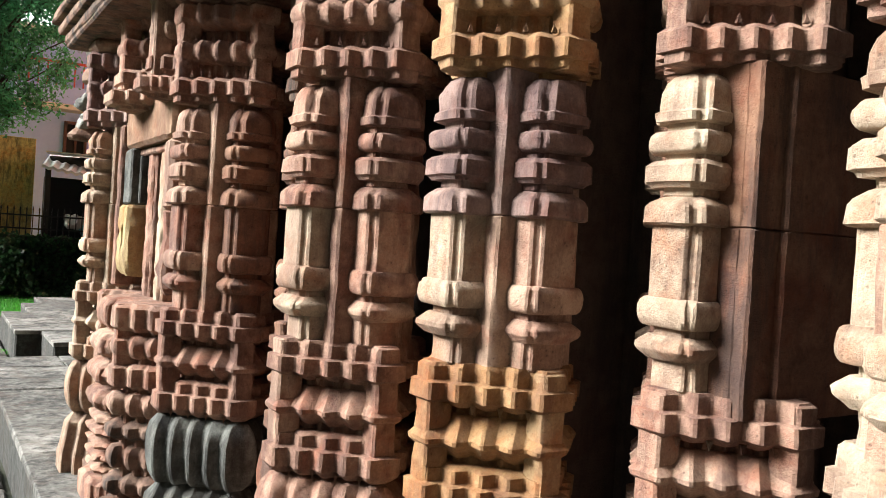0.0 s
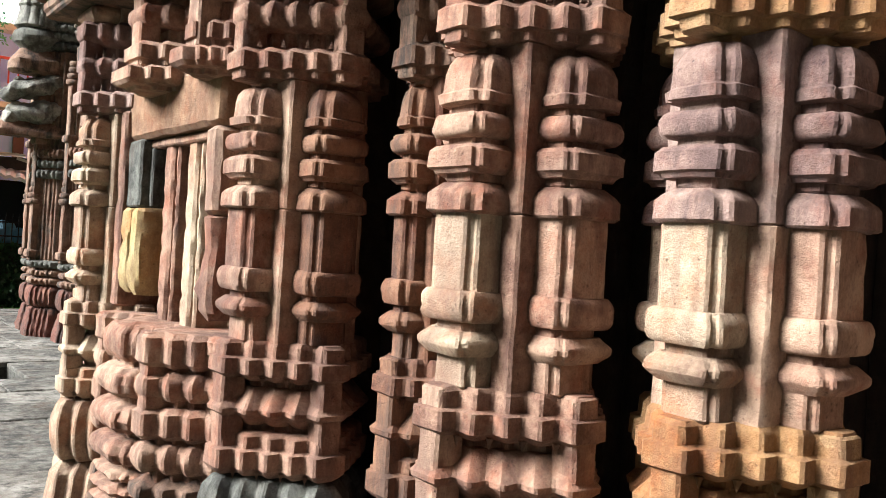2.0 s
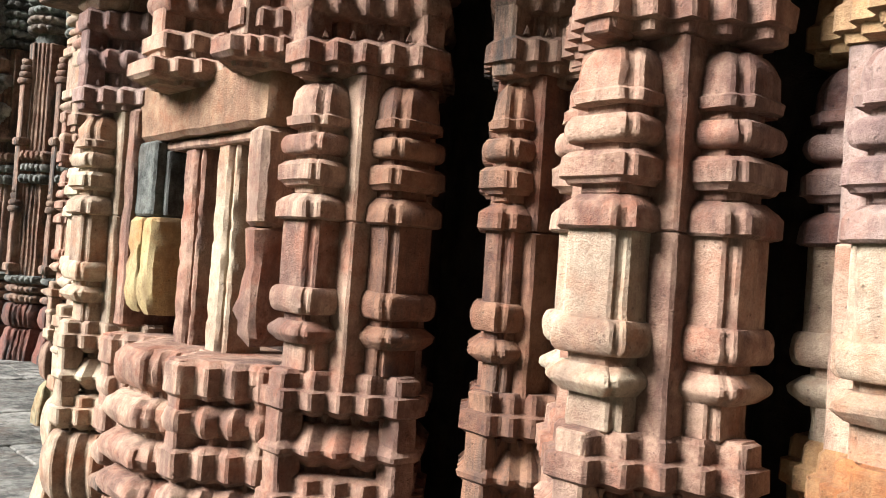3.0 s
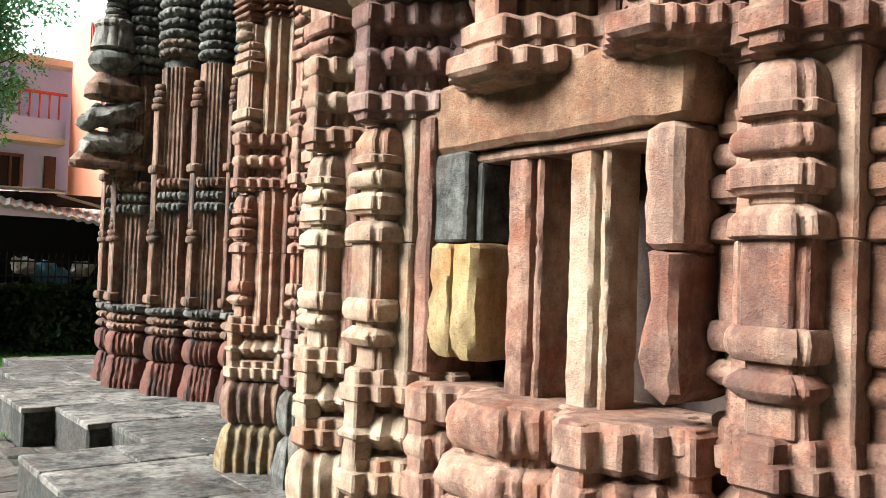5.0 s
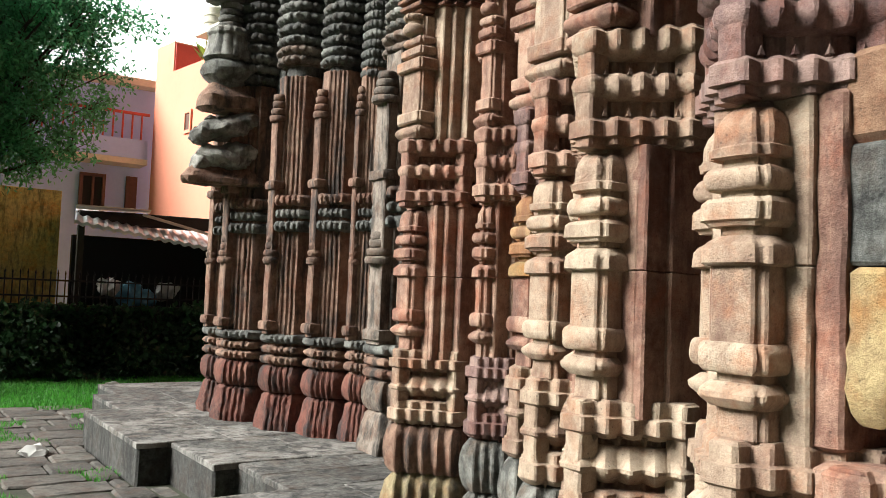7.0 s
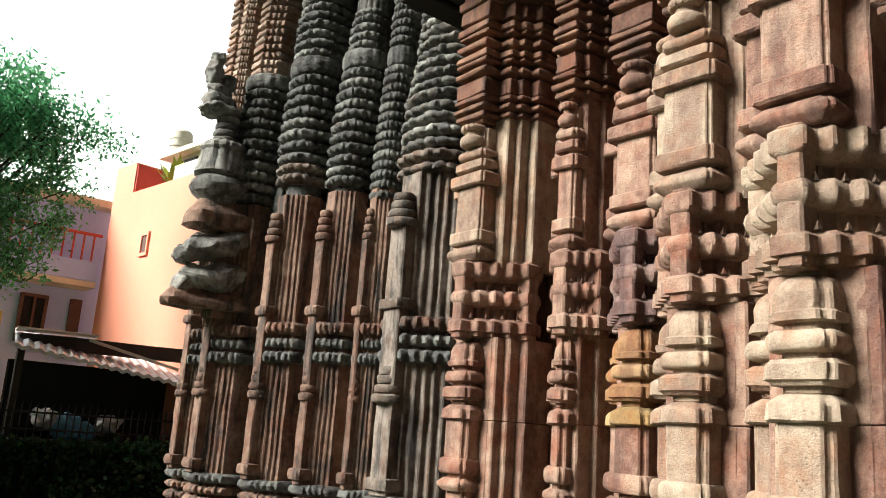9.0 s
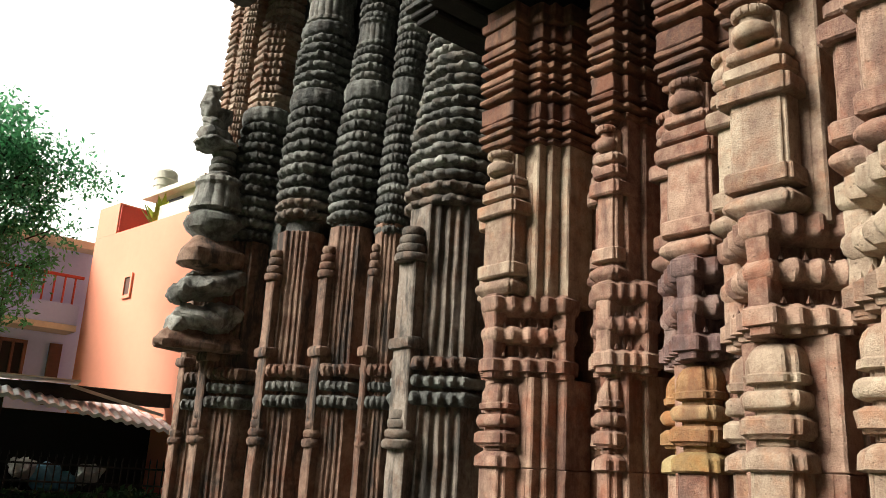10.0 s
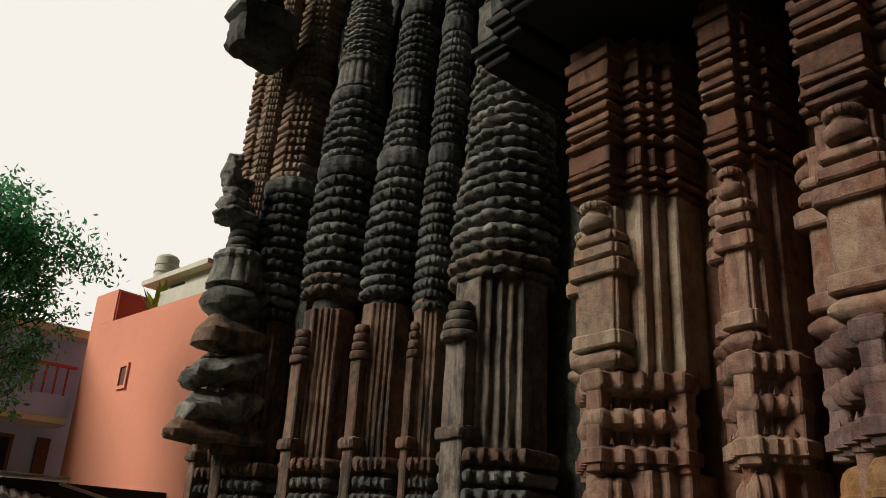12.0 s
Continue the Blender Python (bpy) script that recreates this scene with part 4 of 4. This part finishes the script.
rnd = random.Random(4)
for i in range(26):
    p = P0 + SIDE * rnd.uniform(2.5, 3.0) + Vector((rnd.uniform(0.1, 0.4), 0, 7.2))
    d = Vector((rnd.uniform(-0.4, 0.4), rnd.uniform(-0.4, 0.4), rnd.uniform(0.3, 0.8)))
    sd = d.cross(Vector((0, 0, 1))).normalized() * 0.05
    vs = [plant.verts.new(q) for q in (p - sd, p + sd, p + d * 0.6 + sd * 1.6, p + d, p + d * 0.6 - sd * 1.6)]
    plant.faces.new(vs)
LEAFY = plain("yellow green leaf", (0.35, 0.42, 0.05), 0.6, 0.3, 3.0, 0.1)
tagged(part("potted_plant", plant, LEAFY), "yellow green leafy plant on the roof terrace", "plant")

low = origin("lavender_house", "lavender painted house with brown window and balcony", "house")
part("wall", box(-6.0, 27.4, -0.2, 5.4, 34, 7.0), LAV, low)
# Solid dark block painted as the unlit window opening.
w = part("window", box(3.50, 27.3, 3.45, 4.02, 27.42, 4.5), SHADE_IN, low)
for x0, x1, z0, z1 in ((3.44, 3.52, 3.4, 4.55), (3.74, 3.8, 3.45, 4.5), (4.0, 4.08, 3.4, 4.55), (3.44, 4.08, 4.5, 4.58), (3.44, 4.08, 3.38, 3.45)):
    part("frame", box(x0, 27.24, z0, x1, 27.36, z1), WOOD, w)
w = part("door", box(4.62, 27.3, 3.1, 4.9, 27.42, 4.6), WOOD, low)
part("ledge", box(2.0, 26.6, 4.85, 4.95, 27.39, 5.0), WHITE, low)
part("parapet", box(2.0, 26.6, 5.003, 4.95, 26.7, 5.5), LAV, low)
for i in range(12):
    part("rail_post", box(2.1 + i * 0.24, 26.62, 5.503, 2.14 + i * 0.24, 26.66, 6.15), REDP, low)
part("hand_rail", box(2.0, 26.6, 6.153, 4.95, 26.68, 6.22), REDP, low)
part("roof_slab", box(-6.2, 26.9, 7.003, 5.3, 34, 7.2), WHITE, low)

shed = origin("shed", "low dark shed with a pale corrugated tin roof", "shed")
bm = bmesh.new()
pts = []
K = 110
for i in range(K + 1):
    u = i / K
    f = Vector((2.3 + 4.2 * u, 21.5 - 0.8 * u, 2.92 - 0.62 * u))
    bz = 0.022 * math.sin(i * math.pi / 2.5 * 1.0)
    g = f + Vector((0.5, 2.6, 0.5))
    pts.append([bm.verts.new(f + Vector((0, 0, bz))), bm.verts.new(g + Vector((0, 0, bz))), bm.verts.new(f + Vector((0, 0, bz - 0.07)))])
for p, q in zip(pts, pts[1:]):
    bm.faces.new((p[0], q[0], q[1], p[1]))
    bm.faces.new((p[2], q[2], q[0], p[0]))
part("roof", bm, TIN, shed)
part("ridge_beam", loft([(2.6, 22.6), (6.6, 21.8), (6.6, 22.0), (2.6, 22.8)], [(2.95, 0), (3.22, 0)], 0.02, 1, 0.3, 0.0), DARKWALL, shed)
# Near-black sheet painted as the shade under the shed roof.
part("wall", box(2.5, 22.6, -0.2, 6.6, 22.8, 2.7), SHADE_IN, shed)
part("post", box(2.4, 21.6, -0.2, 2.52, 21.72, 2.85), DARKWALL, shed)
tagged(part("tin_sheet", loft([(2.45, 22.2), (3.9, 22.0), (4.1, 22.9), (2.6, 23.1)], [(3.28, 0), (3.3, 0)], 0.02, 4, 0.2, 0.0), WHITE), "loose pale sheet lying on the shed roof", "roof sheet")
pipe = box(-0.9, -0.03, -0.03, 0.9, 0.03, 0.03)
pp = tagged(part("pipe", pipe, WHITE), "pale pipe lying on the shed roof", "pipe")
pp.matrix_basis = pose(4.6, 21.9, 2.98, 0, 14, -20)

tagged(part("wall_yellow", box(-14.0, 23.0, -0.2, 2.3, 23.3, 3.62, 0.0), YWALL), "stained yellow rendered boundary wall", "wall", kind="structure")
tagged(part("wall_boundary", box(-16.0, 21.05, -0.2, 9.0, 21.35, 1.28, 0.02), DARKWALL), "low dark mossy boundary wall", "wall", kind="structure")
# unseen wall behind the camera, added to keep sky light off -y faces
tagged(part("wall_south", box(-16.0, -7.3, -0.2, 9.0, -7.0, 8.0), DARKWALL), "unseen dark wall added to block low sky light", "wall", kind="structure")
fence = origin("fence", "black iron railing with pointed bars on the boundary wall", "fence")
src = None
for i in range(84):
    x = -5.0 + 0.13 * i
    if src is None:
        bm = box(-0.011, -0.011, 1.28, 0.011, 0.011, 1.86)
        cone(bm, 0, 0, 1.86, 0.022, 0.09, True)
        src = part("bar", bm, IRON, fence)
        src.location = (x, 21.2, 0)
    else:
        again(src, fence, x, 21.2, 0)
for z in (1.42, 1.72):
    part("rail", box(-5.1, 21.19, z, 6.0, 21.225, z + 0.035), IRON, fence)
lump("tarpaulin", [(3.55, 22.0, 1.5, 0.3, 0.2, 0.28, 0), (3.85, 22.0, 1.42, 0.25, 0.2, 0.2, 0)], BLUE, "blue tarpaulin bundle behind the railing", 3.0, None, 0.05)
lump("cloth", [(3.12, 22.0, 1.66, 0.22, 0.2, 0.18, 0)], LITTER, "pale cloth heap behind the railing", 4.0, None, 0.08)
lump("cloth", [(4.3, 22.0, 1.6, 0.24, 0.2, 0.2, 0)], LITTER, "pale cloth heap behind the railing", 6.0, None, 0.08)


# glowing screen far off stands in for the white sky, across the view only
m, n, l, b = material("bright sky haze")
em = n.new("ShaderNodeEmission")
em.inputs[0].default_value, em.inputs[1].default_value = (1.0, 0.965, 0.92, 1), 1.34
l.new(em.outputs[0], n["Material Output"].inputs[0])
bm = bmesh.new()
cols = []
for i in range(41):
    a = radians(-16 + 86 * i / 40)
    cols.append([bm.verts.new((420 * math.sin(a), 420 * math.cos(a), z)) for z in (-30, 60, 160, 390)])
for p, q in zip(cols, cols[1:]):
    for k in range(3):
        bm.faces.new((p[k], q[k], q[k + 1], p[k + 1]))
tagged(part("backdrop", bm, m), "glowing white screen standing in for sky beyond the houses", "sky", kind="structure")

# ---- trees, shrubs and grass ----
def leaf_mat(name, c, rnd_amt=0.5):
    m, n, l, b = material(name, 0.55)
    geo = n.new("ShaderNodeNewGeometry")
    col = ramp(n, l, geo.outputs["Random Per Island"], [(0.0, tuple(v * (1 - rnd_amt) for v in c)), (1.0, tuple(v * (1 + rnd_amt) for v in c))])
    l.new(col, b.inputs["Base Color"])
    tr = n.new("ShaderNodeBsdfTranslucent")
    l.new(col, tr.inputs[0])
    mx = n.new("ShaderNodeMixShader")
    mx.inputs[0].default_value = 0.45
    l.new(b.outputs[0], mx.inputs[1])
    l.new(tr.outputs[0], mx.inputs[2])
    l.new(mx.outputs[0], n["Material Output"].inputs[0])
    return m


LEAF = leaf_mat("tree leaf", (0.10, 0.36, 0.15), 0.6)
SHRUB = leaf_mat("shrub leaf", (0.032, 0.08, 0.03))
BLADE = leaf_mat("grass blade", (0.06, 0.25, 0.025), 0.5)
BARK = plain("dark bark", (0.05, 0.04, 0.03), 0.95, 0.4, 6.0, 0.8)


def leaves(points, size, seed, narrow=0.32):
    """Many separate pointed leaves."""
    r = np.random.RandomState(seed)
    k = len(points)
    d = r.normal(size=(k, 3))
    d[:, 2] -= 0.35
    d /= np.linalg.norm(d, axis=1)[:, None]
    e = np.cross(d, r.normal(size=(k, 3)))
    e /= np.linalg.norm(e, axis=1)[:, None]
    L = size * r.uniform(0.6, 1.4, size=(k, 1))
    p = np.asarray(points)
    v = np.stack([p, p + d * L * 0.5 + e * L * narrow, p + d * L, p + d * L * 0.5 - e * L * narrow], 1).reshape(-1, 3)
    me = bpy.data.meshes.new("leaves")
    me.from_pydata(v.tolist(), [], [(4 * i, 4 * i + 1, 4 * i + 2, 4 * i + 3) for i in range(k)])
    return me


def limb(bm, a, b, r0, r1, seed):
    rings = []
    for i in range(5):
        t = i / 4
        c = a.lerp(b, t) + noise.noise_vector(a.lerp(b, t) * 1.3 + Vector((seed, 0, 0))) * 0.15 * (b - a).length * 0.3
        r = r0 + (r1 - r0) * t
        rings.append([bm.verts.new(c + Vector((r * math.cos(k * 1.047), r * math.sin(k * 1.047), 0))) for k in range(6)])
    for p, q in zip(rings, rings[1:]):
        for k in range(6):
            bm.faces.new((p[k], p[(k + 1) % 6], q[(k + 1) % 6], q[k]))


def tree(x, y, fork, clumps, seed, label, count):
    top = empty("tree", x, y, 0, label, "tree")
    bm = bmesh.new()
    base, f = Vector((0, 0, -0.1)), Vector((0.1, 0, fork))
    limb(bm, base, f, 0.24, 0.17, seed)
    r = np.random.RandomState(seed)
    pts = []
    for cx, cy, cz, rad in clumps:
        c = Vector((cx - x, cy - y, cz))
        limb(bm, f, c, 0.09, 0.02, seed + cx)
        for _ in range(9):
            o = r.normal(size=3)
            o = o / np.linalg.norm(o) * rad * r.uniform(0.45, 1.05)
            sub = np.array(c) + o * np.array((1, 1, 0.8))
            limb(bm, c, Vector(sub), 0.02, 0.006, seed)
            k = int(count * rad * rad / 9)
            pts.append(sub + r.normal(size=(k, 3)) * rad * np.array((0.2, 0.2, 0.16)))
    part("trunk", bm, BARK, top)
    me = leaves(np.concatenate(pts), 0.11, seed, 0.2)
    me.materials.append(LEAF)
    new("crown", me).parent = top


CL = []
rr = random.Random(8)
for _ in range(110):
    u, v = rr.uniform(-1, 1), rr.uniform(-1, 1)
    if u * u + v * v > 1:
        continue
    CL.append((-1.2 + 3.5 * u, 22.0 + rr.uniform(-1.2, 1.2), 6.5 + 2.9 * v, rr.uniform(0.65, 1.1)))
CL += [(2.5, 21.6, 5.2, 0.6), (2.8, 21.7, 6.0, 0.5), (2.3, 21.8, 6.8, 0.7), (2.2, 21.5, 4.3, 0.5), (1.6, 21.6, 4.0, 0.6), (0.6, 21.6, 3.7, 0.7), (-0.4, 21.8, 3.5, 0.8), (-1.6, 21.7, 3.6, 0.8), (-2.8, 21.8, 3.8, 0.9), (1.2, 21.9, 4.7, 0.8), (0.0, 22.2, 4.6, 0.9), (-1.4, 22.1, 4.6, 0.9)]
tree(-0.6, 22.3, 3.2, CL, 3, "spreading leafy green tree beyond the boundary wall", 1500)

rs = np.random.RandomState(6)
k = 44000
xs, ys = rs.uniform(-9, 7, k), 20.75 - np.abs(rs.normal(size=k)) * 0.35
zs = np.abs(rs.normal(size=k)) * 0.5 * (0.7 + 0.5 * np.sin(xs * 1.7) + 0.3 * np.sin(xs * 4.1 + 1))
creep = rs.uniform(size=k) < 0.45
zs = np.where(creep, rs.uniform(0, 1.3, k), zs)
ys = np.where(creep, 20.98 - np.abs(rs.normal(size=k)) * 0.08, ys)
zs = np.clip(zs, -0.02, 1.35)
me = leaves(np.stack([xs, ys, zs], 1), 0.11, 9)
me.materials.append(SHRUB)
tagged(new("shrubs", me), "dark low shrubs and creepers along the boundary wall", "shrub", kind="stuff")
pts = []
for cx, cy in ((-0.9, 18.6), (0.0, 18.9), (-2.2, 18.0)):
    a = rs.normal(size=(260, 3)) * np.array((0.32, 0.3, 0.2)) + np.array((cx, cy, 0.25))
    pts.append(a)
me = leaves(np.concatenate(pts), 0.24, 12, 0.09)
me.materials.append(BLADE)
tagged(new("weeds", me), "tufts of long green weeds on the lawn", "weed", kind="stuff")


def on_path(x, y):
    return 0.02 + 0.25 * math.sin(y * 1.9) < x < 1.9 and y < 16.8


def grass(n_blades, seed):
    r = random.Random(seed)
    verts, faces = [], []
    while len(faces) < n_blades:
        y = 6.5 + 14.3 * r.random() ** 0.9
        x = r.uniform(-7, 6.5)
        if on_path(x, y) and noise.noise(Vector((x * 1.6, y * 1.6, 4))) < 0.22:
            continue
        if x > front(y) - 0.03 and y < 16.3:
            continue
        if x > 2.0 and y < 16.3 or (noise.noise(Vector((x * 0.8, y * 0.8, 9))) < -0.42):
            continue
        h, a = r.uniform(0.015, 0.065), r.uniform(0, 6.28)
        w = 0.003 + 0.0004 * y
        dx, dy = w * math.cos(a), w * math.sin(a)
        lx, ly = r.gauss(0, 0.025), r.gauss(0, 0.025)
        z = -0.06
        b0 = len(verts)
        verts += [(x - dx, y - dy, z), (x + dx, y + dy, z), (x + lx, y + ly, z + 0.02 + h)]
        faces.append((b0, b0 + 1, b0 + 2))
    m = bpy.data.meshes.new("grass")
    m.from_pydata(verts, [], faces)
    m.materials.append(BLADE)
    return tagged(new("grass", m), "short bright green grass of the lawn", "grass", kind="stuff")


grass(210000, 5)

# flagstones beside the platform
path = origin("path", "worn grey flagstones laid along the platform", "path", kind="structure")
rr = random.Random(12)
y = 5.6
while y < 16.6:
    y1 = y + rr.uniform(0.35, 0.6)
    x = 0.1 + 0.25 * math.sin(y * 1.9) + rr.uniform(-0.1, 0.1)
    while x < front((y + y1) / 2) - 0.05:
        x1 = min(x + rr.uniform(0.3, 0.75), front((y + y1) / 2) - 0.02)
        if x1 - x > 0.1 and rr.random() > 0.02:
            part("flagstone", box(x, y, -0.16, x1 - 0.016, y1 - 0.016, -0.026 + rr.uniform(-0.012, 0.012), 0.014, x * 3 + y, 0.16, 0.02), FLAG, path)
        x = x1
    y = y1
for i, (x, y, s, m) in enumerate(((0.5, 13.2, 0.16, LITTER), (0.05, 9.9, 0.09, LITTER), (-0.3, 10.6, 0.07, LITTER), (-1.1, 12.4, 0.06, LITTER), (-0.6, 17.6, 0.12, GREY), (2.6, 19.0, 0.12, LITTER))):
    bm = bmesh.new()
    bmesh.ops.create_icosphere(bm, subdivisions=2, radius=s, matrix=pose(x, y, 0.01, 20, 0, 40 * i) @ Matrix.Diagonal((1, 0.7, 0.22, 1)))
    for v in bm.verts:
        v.co += noise.noise_vector(v.co * 14) * s * 0.35
    tagged(part("litter", bm, m), "crumpled scrap of pale litter on the ground", "litter", "scraps of litter")
